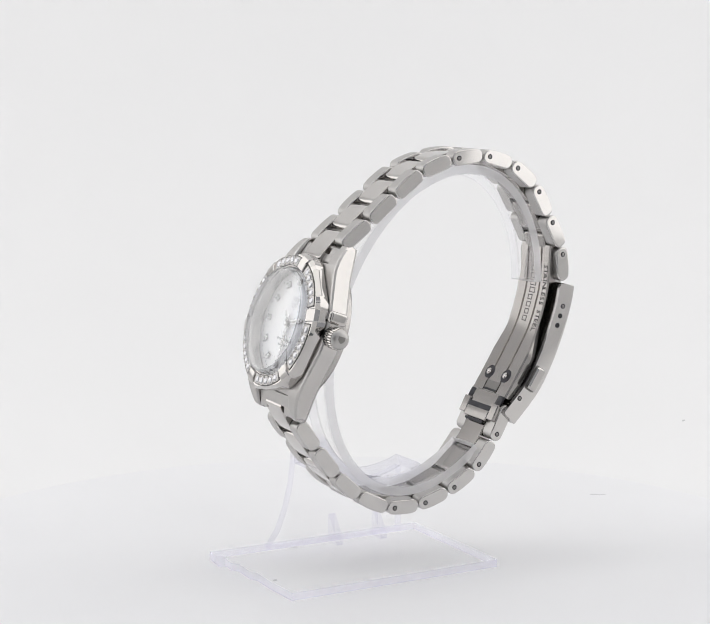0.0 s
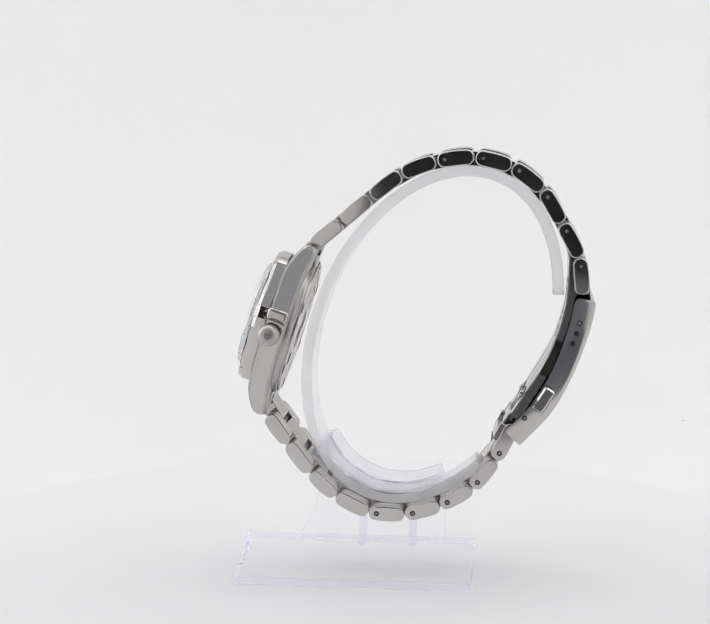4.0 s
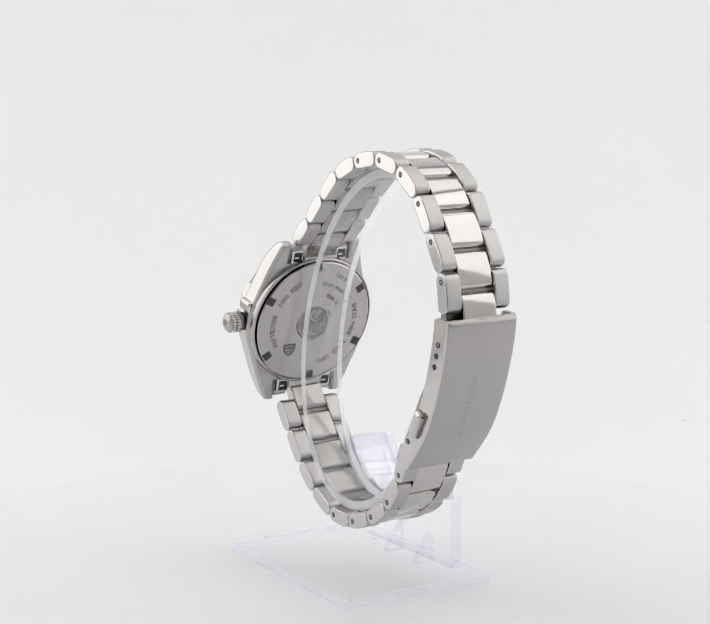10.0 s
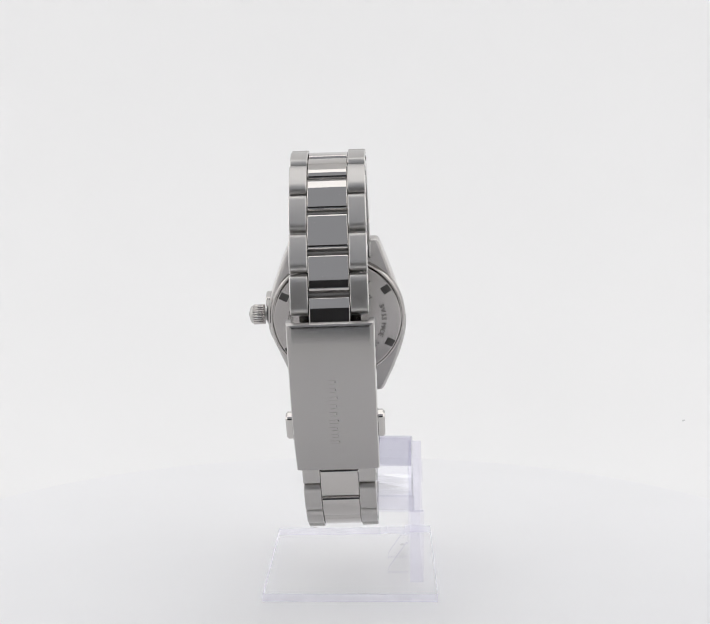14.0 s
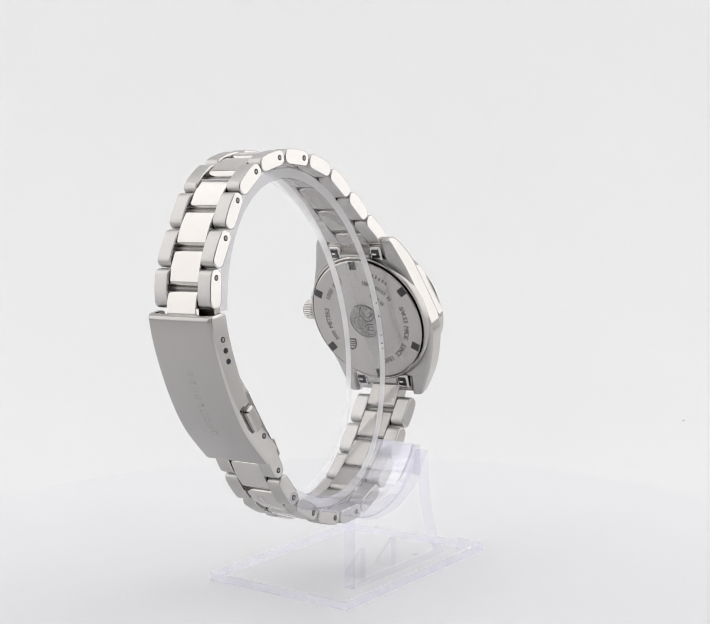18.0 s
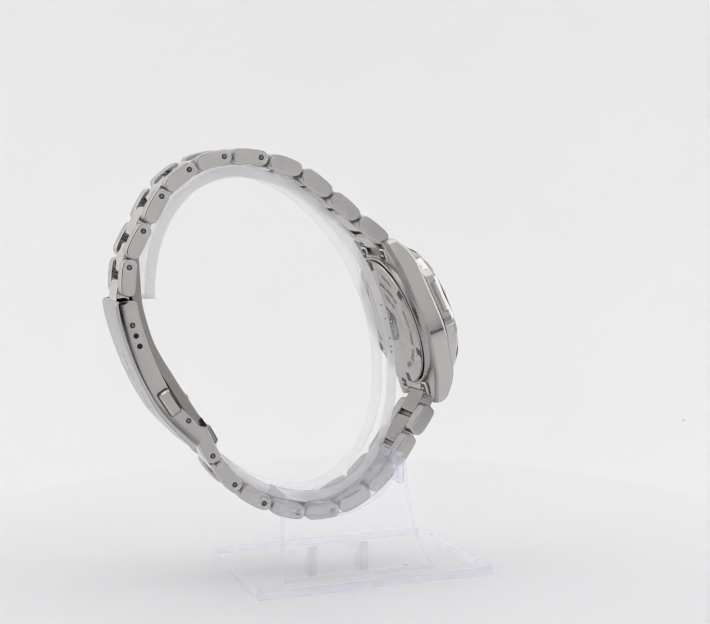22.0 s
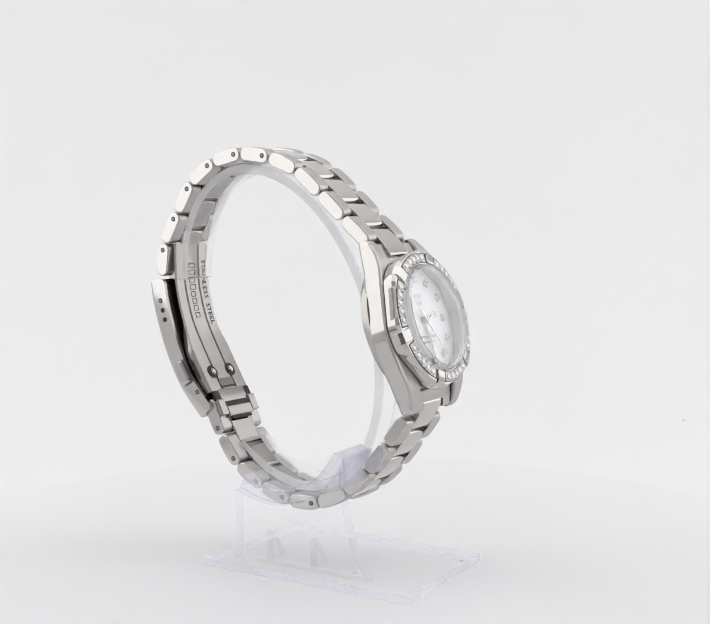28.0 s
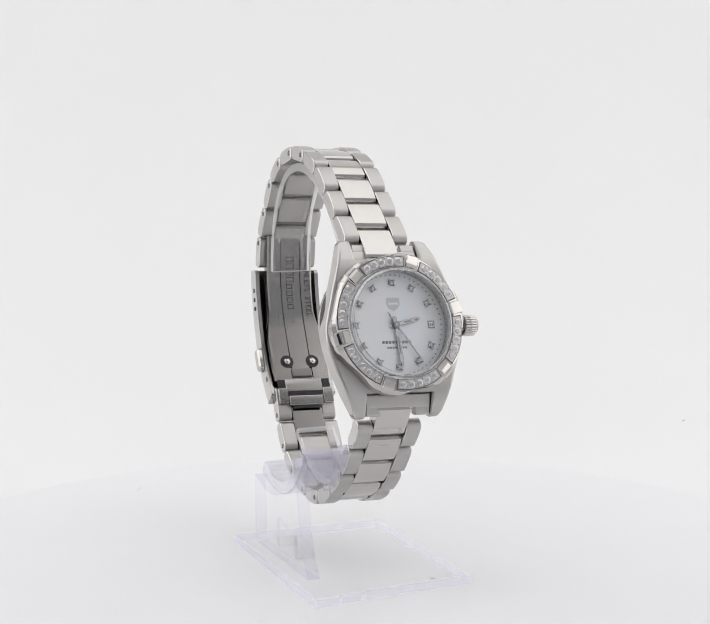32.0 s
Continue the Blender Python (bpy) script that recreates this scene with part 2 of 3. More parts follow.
for x0, x1, z0, z1 in ((-0.30, -0.13, FLOOR_Z, 0.49), (-0.13, OPEN[0], FLOOR_Z, 0.16), (OPEN[0], -0.063, FLOOR_Z, 0.058), (OPEN[1], 0.13, FLOOR_Z, 0.16), (0.13, 0.30, FLOOR_Z, 0.49)):
    plain("wall_front", x0, x1, -0.312, -0.306, z0, z1, CLOTH, "white front flap of the photo tent")
# unseen boards added to shape the reflections: slate sill, black screen
plain("sill", -0.063, OPEN[1], -0.312, -0.306, FLOOR_Z, OPEN[2], SLATE, "unseen slate grey board added under the lens opening for grey reflections")
plain("lens_screen", -0.112, 0.09, -0.325, -0.319, FLOOR_Z, 0.15, BLACK, "unseen black screen added in the tent's opening for black reflections")

smudge_me = slab_z("speck", [(-1.6, -0.5), (0.2, -0.2), (1.8, -0.1), (1.5, 0.5), (0.1, 0.35), (-1.3, 0.4)], 0.0, 0.1, 0.02)
smudge_me.materials.append(SMUDGE)
speck = tagged(new("speck", smudge_me), "small grey speck on the white cloth floor", "speck")
speck.matrix_world = pose(0.1103, 0.19, -0.00783, 22.9, 0, 20)

# ---- turntable ----
turntable = tagged(new("turntable"), "round white rotating turntable with a plain matt top", "turntable")
part("disc", lathe("disc", [(-14, 0), (-14, 101), (-12, 103), (-2.4, 103), (-1.2, 102.7), (-0.4, 102.0), (-0.1, 101.0), (0, 99.5), (0, 0)], 160, "z"), TABLE, turntable)
part("foot", lathe("foot", [(-22, 0), (-22, 70), (-14, 70), (-14, 0)], 64, "z"), TABLE, turntable)
STAND = pose(0, 0, 0, 0, 0, -151.955) @ Matrix.Translation((0, 0.0016, 0))
part("scratch", slab_z("scratch", [(-1.9, -0.06), (0.2, -0.13), (1.9, -0.05), (1.9, 0.05), (0.2, 0.11), (-1.9, 0.05)], 0.01, 0.05, 0.01), SMUDGE, turntable, "short grey scratch on the turntable", STAND @ pose(-0.0800, -0.0250, 0, 0, 0, 148))

# ---- the watch's own space: x out of the dial, y to the crown, z up ----
TURN = -151.955                     # degrees from the tent's front to the watch's dial at the start
WATCH = Matrix.Translation((0, 0, -0.0013)) @ pose(0, 0, 0, 0, 0, TURN) @ pose(0, 0, 0, -1.909, 0, 0) @ Matrix.Translation((0, 0.000477, 0.0013))
wristwatch = tagged(new("wristwatch"), "stainless steel wristwatch with diamond bezel and pearl dial on clear stand", "wristwatch")

TOP = [(6.58, 65.55), (0.66, 70.29), (-4.87, 75.02), (-10.70, 79.56), (-17.40, 82.01), (-24.64, 82.80), (-31.69, 81.02), (-37.53, 76.57), (-41.16, 70.22), (-44.61, 63.76), (-45.22, 56.52)]
LOW = [(-32.50, 31.48), (-29.01, 24.25), (-24.52, 18.54), (-18.32, 14.87), (-11.40, 12.83), (-4.24, 13.12), (2.18, 16.32), (7.22, 20.97), (11.58, 26.81), (15.54, 32.36)]
MID_GAP = 0.62                      # open gap between two middle links
LINK_T, LINK_OUT, LINK_W, MID_W, HALF = 2.85, 0.08, 3.1, 6.85, 6.6
cache = {}


def arched(l, t, r, sag):
    """A rounded bar's outline whose outer long side swells a little."""
    out = []
    n = 8
    for cx, cz, a0 in ((l / 2 - r, t / 2 - r, 0), (-l / 2 + r, t / 2 - r, 90), (-l / 2 + r, -t / 2 + r, 180), (l / 2 - r, -t / 2 + r, 270)):
        if a0 == 270:
            for k in range(n + 1):
                x = (-l / 2 + r) + (l - 2 * r) * min(0.985, max(0.015, k / n))
                out.append((x, -t / 2 - sag * (1 - (2 * x / (l - 2 * r)) ** 2)))
        for k in range(6):
            a = radians(a0 + 90 * k / 5)
            out.append((cx + r * math.cos(a), cz + r * math.sin(a)))
        if a0 == 0:
            out += [(cx - 0.04, t / 2), (-cx + 0.04, t / 2)]
    return out


def link_mesh(l, t, r, w, bev, sag):
    """A link: swelling outer face, straight inner face, softly rounded rims."""
    steps = [(bev * 1.5, 0), (bev, 0)] + [(bev * (1 - math.sin(radians(a))), bev * (1 - math.cos(radians(a)))) for a in (30, 60, 90)] + [(0, bev + 0.04)]
    low = [[(x, -w / 2 + d, z) for x, z in arched(l - 2 * i, t - 2 * i, max(0.05, r - i), sag)] for i, d in steps]
    high = [[(x, -y, z) for x, y, z in ring] for ring in reversed(low)]
    return rings_mesh("link", low + high, angle=60)


def bar(l, t, r, w):
    key = (round(l / 0.15), t, r, w)
    if key not in cache:
        cache[key] = link_mesh(l, t, r, w, 0.22 if w < 5 else 0.14, 0.12 if w < 5 else 0.16)
        if w < 5:
            two_tone(cache[key], BRUSHED, FLANK, lambda n: abs(n.y) > 0.5)
        else:
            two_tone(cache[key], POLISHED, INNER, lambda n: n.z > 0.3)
    return cache[key]


def at_span(a, b, y=0.0, drop=0.0):
    """A pose in the middle of a..b, x along it."""
    dx, dz = b[0] - a[0], b[1] - a[1]
    ang = math.atan2(dz, dx)
    nx, nz = -math.sin(ang), math.cos(ang)
    return WATCH @ Matrix.Translation((((a[0] + b[0]) / 2 + nx * drop) * MM, y * MM, ((a[1] + b[1]) / 2 + nz * drop) * MM)) @ Matrix.Rotation(-ang, 4, "Y")


pin_dark = lathe("pin_hole", [(-0.05, 0), (-0.05, 0.52), (0.02, 0.52), (0.02, 0)], 16, "y")
pin_cap = lathe("pin_end", [(-0.05, 0), (-0.05, 0.3), (0.03, 0.3), (0.06, 0.2), (0.06, 0)], 12, "y")
cross_pin = lathe("cross_pin", [(-4.0, 0), (-4.0, 0.5), (4.0, 0.5), (4.0, 0)], 16, "y")


def bracelet(joints, pinned, first_mid, last_mid, end):
    """end: -1 where the pins sit at the start of their links, 1 where they sit at the far end."""
    for k in range(len(joints) - 1):
        a, b = joints[k], joints[k + 1]
        l = math.dist(a, b) - 0.34
        for s in (-1, 1):
            link = part("side_link", bar(l, LINK_T, 1.3, LINK_W), BRUSHED, wristwatch, m=at_span(a, b, s * (HALF - LINK_W / 2), LINK_OUT))
            if k in pinned:
                for nm, me, mt in (("pin_hole", pin_dark, DARK), ("pin_end", pin_cap, WORN_DARK)):
                    part(nm, me, mt, link, m=Matrix.Translation((end * (l / 2 - 1.45) * MM, s * LINK_W / 2 * MM, -LINK_OUT * MM)) @ (Matrix.Rotation(math.pi, 4, "X") if s < 0 else Matrix()))
        part("cross_pin", cross_pin, WORN_DARK, wristwatch, m=at_span(a, b, 0, LINK_OUT + 0.15))
    mids = [first_mid] + [((a[0] + b[0]) / 2, (a[1] + b[1]) / 2) for a, b in zip(joints, joints[1:])] + [last_mid]
    for a, b in zip(mids, mids[1:]):
        l = math.dist(a, b) - MID_GAP
        if l > 1:
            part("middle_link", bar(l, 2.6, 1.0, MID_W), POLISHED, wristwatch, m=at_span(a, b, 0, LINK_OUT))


bracelet(TOP, range(4, 10), (9.65, 62.2), (-45.81, 54.04), -1)
bracelet(LOW, range(0, 5), (-33.78, 33.79), (17.4, 36.2), 1)

# ---- case ----
LEAN = 18.16
CASE = WATCH @ Matrix.Translation((11.36 * MM, 0.76 * MM, 49.56 * MM)) @ Matrix.Rotation(-radians(LEAN), 4, "Y") @ Matrix.Rotation(radians(1.0), 4, "Z")


def case_mesh():
    """Body lofted from lug to lug, with a crease in the plain flank and four lugs as its ends."""
    flank_r = [(-17.2, 8.6), (-16.4, 9.2), (-4.6, 13.6), (-3.4, 14.1), (-1.8, 14.3), (0, 14.4), (1.8, 14.3), (3.4, 14.1), (4.6, 13.6), (16.4, 9.2), (17.2, 8.6)]
    flank_l = [(-17.2, 8.6), (-16.4, 9.2), (-12.5, 11.15), (-9, 12.55), (-6, 13.45), (-4, 13.9), (-2.2, 14.12), (-0.6, 14.1), (1, 13.8), (3.5, 13.1), (7, 12.1), (11, 10.85), (16.4, 9.2), (17.2, 8.6)]

    def wide(t, u):
        return float(np.interp(u, [p[0] for p in t], [p[1] for p in t]))

    def front(u):
        a = max(0.0, abs(u) - 10.5)
        return 3.7 - 0.055 * a * a - (0.5 if abs(u) > 17 else 0)

    def back(u):
        return -0.5 - 0.12 * max(0.0, abs(u) - 11) + (0.6 if abs(u) > 17 else 0)

    def ring(u, y0, y1):
        f, b = front(u), back(u)
        pts = [(b, y0 + 0.7), (b + 0.25, y0 + 0.25), (b + 0.7, y0), (f - 0.5, y0), (f - 0.12, y0 + 0.15), (f, y0 + 0.5), (f, (y0 + y1) / 2),
               (f, y1 - 0.5), (f - 0.12, y1 - 0.15), (f - 0.5, y1), (b + 0.7, y1), (b + 0.25, y1 - 0.25), (b, y1 - 0.7)]
        return [(n, y, u) for n, y in pts]

    def loft(name, rings):
        return two_tone(rings_mesh(name, rings, angle=12), BRUSHED, POLISHED, lambda n: abs(n.y) > 0.6 and abs(n.x) < 0.3)
    body_u = [-12.9, -12.3, -11.7, -11.1, -10.5, -9, -7.5, -6, -5, -4, -3.1, -2.2, -1.4, -0.6, 0.2, 1, 2.2, 3.5, 4.6, 7, 9, 10.5, 11.1, 11.7, 12.3, 12.9]
    body, lugs = loft("case", [ring(u, -wide(flank_l, u), wide(flank_r, u)) for u in body_u]), []
    for s in (-1, 1):
        ends = [s * u for u in (12.9, 13.8, 14.8, 15.8, 16.4, 16.9, 17.2)]
        lugs.append(loft("lug", [ring(u, 6.75, wide(flank_r, u)) for u in ends]))
        lugs.append(loft("lug", [ring(u, -wide(flank_l, u), -6.75) for u in ends]))
    return body, lugs


case_body, case_lugs = case_mesh()
case = part("case", case_body, BRUSHED, wristwatch, "brushed steel watch case with polished flanks", CASE)
for lug_me in case_lugs:
    part("lug", lug_me, BRUSHED, case)
BACK = -1.96                        # the flat of the case back, from the middle of the case
back_plate = part("case_back", lathe("case_back", [(0.2, 0), (0.2, 13.95), (-0.9, 13.9), (-1.45, 13.65), (-1.55, 13.4), (-1.5, 13.3), (-0.6, 13.25), (-0.6, 13.05), (-1.8, 13.0), (BACK, 12.75), (BACK, 0)], 72), PLATE, wristwatch, "round steel screw-down case back with engraving", CASE)
for k in range(6):
    a = radians(60 * k - 2.4)
    # solid boxes; the shade of the notch's depth is in their dark colour
    part("key_notch", box_mesh("key_notch", BACK - 0.04, BACK + 0.9, -0.85, 0.85, 11.05, 12.85, 0.06), ENGRAVED, back_plate, m=Matrix.Rotation(a, 4, "X"))

# ---- bezel, turned a little, with six riders and thirty stones ----
BEZEL = CASE @ Matrix.Rotation(-radians(17), 4, "X")


def bezel_mesh():
    rings = []
    for h, cap, flat in ((3.85, 11.0, 0), (3.85, 13.9, 13.1), (5.6, 13.8, 13.1), (6.25, 13.2, 12.8), (6.5, 11.3, 0), (6.3, 10.7, 0), (4.2, 10.6, 0)):
        ring = []
        for k in range(144):
            a = radians(2.5 * k)
            d = abs((2.5 * k) % 60 - 30)
            r = min(cap, flat / math.cos(radians(d))) if flat else cap
            ring.append((h, r * math.sin(a), r * math.cos(a)))
        rings.append(ring)
    rings.append(rings[0])
    return rings_mesh("bezel", rings, caps=False, angle=25)


bezel = part("bezel", bezel_mesh(), POLISHED, wristwatch, "polished steel bezel set with small diamonds", BEZEL)
rider = slab_y("rider", [(4.0, 10.85), (4.0, 13.85), (5.5, 13.85), (6.3, 13.4), (6.75, 12.5), (6.8, 11.0), (6.6, 10.85)], [(4.2, 11.0), (4.2, 13.7), (5.4, 13.7), (6.15, 13.25), (6.6, 12.4), (6.65, 11.1), (6.5, 11.0)], -1.25, 1.25, 0.15)
gem_seat = lathe("gem_seat", [(6.2, 10.95), (6.2, 12.75), (6.45, 12.75), (6.6, 11.1), (6.6, 10.95)], 24, "x", 25, -21.5, 21.5)
gem_frame = lathe("gem_frame", [(6.2, 10.85), (6.2, 12.9), (6.36, 12.9), (6.56, 11.0), (6.56, 10.85)], 24, "x", 25, -22.6, 22.6)
gem_cut = lathe("diamond", [(-0.3, 0), (-0.04, 0.74), (0.0, 0.74), (0.14, 0.55), (0.2, 0.4), (0.2, 0)], 8, "x", 1)
bead = lathe("bead", [(0, 0), (0, 0.2), (0.14, 0.17), (0.22, 0.1), (0.24, 0)], 8, "x", 50)
for k in range(6):
    a = radians(60 * k)
    part("rider", rider, POLISHED, bezel, m=Matrix.Rotation(-a, 4, "X"))
    part("gem_frame", gem_frame, ENGRAVED, bezel, m=Matrix.Rotation(-a - radians(30), 4, "X"))
    part("gem_seat", gem_seat, BRUSHED, bezel, m=Matrix.Rotation(-a - radians(30), 4, "X"))
    for j in range(4):
        b = a + radians(30 + (j - 1.5) * 8.2)
        for r, h in ((11.2, 6.6), (12.6, 6.44)):
            part("bead", bead, POLISHED, bezel, m=Matrix.Rotation(-b, 4, "X") @ Matrix.Translation((h * MM, 0, r * MM)))
    for j in range(5):
        b = a + radians(30 + (j - 2) * 8.2)
        part("diamond", gem_cut, GEM, bezel, m=Matrix.Rotation(-b, 4, "X") @ Matrix.Translation((6.5 * MM, 0, 11.88 * MM)))

# ---- dial, pointers, crystal ----
dial = part("dial", lathe("dial", [(4.3, 0), (4.3, 10.65), (4.5, 10.65), (4.5, 0)], 72), PEARL, wristwatch, "white mother-of-pearl dial", CASE @ Matrix.Translation((-0.7 * MM, 0, 0)))
part("dial_flange", lathe("dial_flange", [(3.72, 10.1), (3.72, 10.7), (6.0, 10.7), (6.0, 10.62), (4.2, 10.35)], 96), SATIN, wristwatch, "grey steel flange round the dial", CASE)
index_frame = rounded_bar("index_frame", 0.25, 1.12, 0.1, 1.12, 0.05)
prong = lathe("prong", [(0, 0), (0, 0.2), (0.2, 0.14), (0.22, 0)], 6)
index_gem = lathe("index_stone", [(0, 0), (0, 0.5), (0.25, 0.3), (0.25, 0)], 8, "x", 1)
for h in range(12):
    if h == 3:
        continue
    m = Matrix.Rotation(-radians(30 * h), 4, "X") @ Matrix.Translation((4.62 * MM, 0, 8.17 * MM))
    marker = part("hour_marker", index_frame, WORN_DARK, dial, m=m)
    part("index_stone", index_gem, SILVER, dial, m=m @ Matrix.Translation((0.12 * MM, 0, 0)))
    for y, u in ((-0.52, -0.52), (-0.52, 0.52), (0.52, -0.52), (0.52, 0.52)):
        part("prong", prong, SILVER, dial, m=m @ Matrix.Translation((0.12 * MM, y * MM, u * MM)))
tick = box_mesh("minute_dot", 4.5, 4.54, -0.13, 0.13, 9.6, 9.86, 0.01)
for k in range(60):
    part("minute_dot", tick, PRINT, dial, m=Matrix.Rotation(-radians(6 * k), 4, "X"))


def pointer(name, angle, length, tail, w0, w1, h, inlay=()):
    """A dial pointer with a dark rim and light inlays, each (start, end, width)."""
    def blade(grow):
        return [(-tail - grow, -w0 / 2 - grow), (0, -w0 * 0.7 - grow), (length * 0.85, -w1 / 2 - grow), (length + grow, 0), (length * 0.85, w1 / 2 + grow), (0, w0 * 0.7 + grow), (-tail - grow, w0 / 2 + grow)]
    m = Matrix.Rotation(-radians(angle), 4, "X")
    body = part(name, rings_mesh(name, [[(h + dh, y, u) for u, y in blade(0.07)] for dh in (0, 0.1)]), SATIN, dial, m=m)
    part("pointer_face", rings_mesh("pointer_face", [[(h + dh, y, u) for u, y in blade(0)] for dh in (0.08, 0.14)]), SILVER, body)
    for a, b, w in inlay:
        part("inlay", box_mesh("inlay", h + 0.12, h + 0.17, -w / 2, w / 2, a, b, 0.01), WORN_DARK, body)


pointer("hour_pointer", 77, 5.4, 1.2, 0.5, 0.8, 4.75, ((1.9, 3.4, 0.36), (4.2, 4.7, 0.3)))
pointer("minute_pointer", 176, 8.3, 1.5, 0.5, 0.65, 4.95, ((2.4, 5.2, 0.28),))
pointer("second_pointer", 146, 8.8, 2.8, 0.14, 0.12, 5.15)
part("pointer_hub", lathe("pointer_hub", [(4.5, 0), (4.5, 0.7), (5.3, 0.7), (5.35, 0.5), (5.35, 0)], 20), WORN_DARK, dial)
part("hub_cap", lathe("hub_cap", [(5.3, 0), (5.3, 0.35), (5.42, 0.3), (5.45, 0)], 16), SILVER, dial)
part("date_window", box_mesh("date_window", 4.48, 4.56, 6.9, 8.3, -0.75, 0.75, 0.03), WORN_DARK, dial)
shield = [(-1.35, 1.25), (1.35, 1.25), (1.35, -0.1), (0.9, -0.8), (0, -1.35), (-0.9, -0.8), (-1.35, -0.1)]
part("emblem", rings_mesh("emblem", [[(h, y, u + 4.05) for y, u in shield] for h in (4.5, 4.58)]), GREY_PRINT, dial, "grey shield-shaped emblem")
part("emblem_band", box_mesh("emblem_band", 4.56, 4.61, -1.0, 1.0, 3.95, 4.35, 0.01), PEARL, dial)
for w, u, h in ((6.2, -3.3, 0.55), (4.2, -4.35, 0.4)):
    n = 9 if w > 5 else 8
    for k in range(n):
        y = -w / 2 + w * (k + 0.5) / n
        part("print_bar", box_mesh("print_bar", 4.5, 4.53, y - w / n * 0.36, y + w / n * 0.36, u - h / 2, u + h / 2, 0.005), PRINT, dial)
for y in (-1.6, 1.6):
    part("print_bar", box_mesh("print_bar", 4.5, 4.53, y - 0.7, y + 0.7, -9.75, -9.5, 0.005), PRINT, dial)
part("date_disc", box_mesh("date_disc", 4.55, 4.575, 7.1, 8.1, -0.55, 0.55, 0.005), PEARL, dial)
for y in (7.38, 7.82):
    part("date_figure", box_mesh("date_figure", 4.57, 4.59, y - 0.13, y + 0.13, -0.32, 0.32, 0.005), PRINT, dial)
part("crystal", lathe("crystal", [(7.5, 0), (7.5, 9.9), (7.75, 9.9), (7.8, 9.5), (7.86, 7), (7.88, 0)], 72), CRYSTAL, wristwatch, "clear raised watch crystal", CASE)

part("crystal_rim", lathe("crystal_rim", [(6.2, 10.05), (6.2, 10.4), (7.3, 10.4), (7.6, 10.2), (7.76, 9.9), (7.5, 9.95)], 72), CRYSTAL_RIM, wristwatch, "grey ground rim of the crystal", CASE)

# ---- crown ----
crown = part("crown", lathe("crown", [(13.0, 0), (13.0, 1.3), (15.0, 1.3), (15.05, 1.7), (15.2, 1.85), (17.3, 1.85), (17.5, 1.85), (17.75, 1.7), (18.0, 1.4), (18.12, 0.9), (18.17, 0)], 48, "y"), BRUSHED, wristwatch, "fluted steel crown with a domed cap", CASE @ Matrix.Translation((2.2 * MM, 0, 0)))
part("crown_guard", rounded_bar("crown_guard", 4.0, 2.4, 0.7, 2.4, 0.5, True), POLISHED, case, m=Matrix.Translation((1.9 * MM, 13.35 * MM, 3.5 * MM)))
flute = lathe("flute", [(-1.25, 0), (-1.25, 0.12), (-1.1, 0.22), (1.1, 0.22), (1.25, 0.12), (1.25, 0)], 8, "y", 50)
for k in range(24):
    part("flute", flute, POLISHED, crown, m=Matrix.Rotation(radians(15 * k), 4, "Y") @ Matrix.Translation((1.86 * MM, 16.2 * MM, 0)))

# a near-black disc stands in for the shaded gap behind the crown
part("crown_gap_shade", lathe("crown_gap_shade", [(14.2, 0), (14.2, 1.85), (14.5, 1.85), (14.5, 0)], 32, "y"), DARK, crown, "near-black disc for the shaded gap under the crown")
part("cap_emblem", rings_mesh("cap_emblem", [[(x * 0.5, h, z * 0.5) for x, z in shield] for h in (18.05, 18.2)]), WORN_DARK, crown)

# ---- folding clasp ----
cover_path = smooth_path([(-33.59, 27.50), (-39.22, 33.64), (-42.77, 39.85), (-45.23, 45.95), (-46.90, 51.55), (-47.59, 55.65)], 6)
half_sec = [(7.45, -3.9), (7.4, -0.7), (7.34, -0.35), (7.2, -0.1), (6.95, 0.04), (6.4, 0.1)]
sec = [(-y, o) for y, o in half_sec] + half_sec[::-1] + [(6.6, -3.9), (6.6, -0.9), (-6.6, -0.9), (-6.6, -3.9)]


def even(path, n):
    """The same path in n even steps."""
    at = [0.0]
    for a, b in zip(path, path[1:]):
        at.append(at[-1] + math.dist(a, b))
    xs = np.linspace(0, at[-1], n + 1)
    return list(zip(np.interp(xs, at, [p[0] for p in path]).tolist(), np.interp(xs, at, [p[1] for p in path]).tolist()))


def cover_mesh():
    """The bent cover: a thin top with two deep flanks, its corners rounded at both ends."""
    path = even(cover_path, 120)
    n, rings = len(path), []
    for i, (x, z) in enumerate(path):
        a, b = path[max(0, i - 1)], path[min(n - 1, i + 1)]
        d = math.dist(a, b)
        nx, nz = -(b[1] - a[1]) / d, (b[0] - a[0]) / d
        trim = 0.0
        for away, r in ((i * 0.28, 0.35), ((n - 1 - i) * 0.28, 1.0)):
            if away < r:
                trim = max(trim, r - math.sqrt(r * r - (r - away) ** 2))
        rings.append([(x + nx * o, y, z + nz * o) for y, o in ((y, min(0.1 - trim * 0.8, max(-3.9 + trim, o))) for y, o in sec)])
    return rings_mesh("clasp_cover", rings, angle=25)


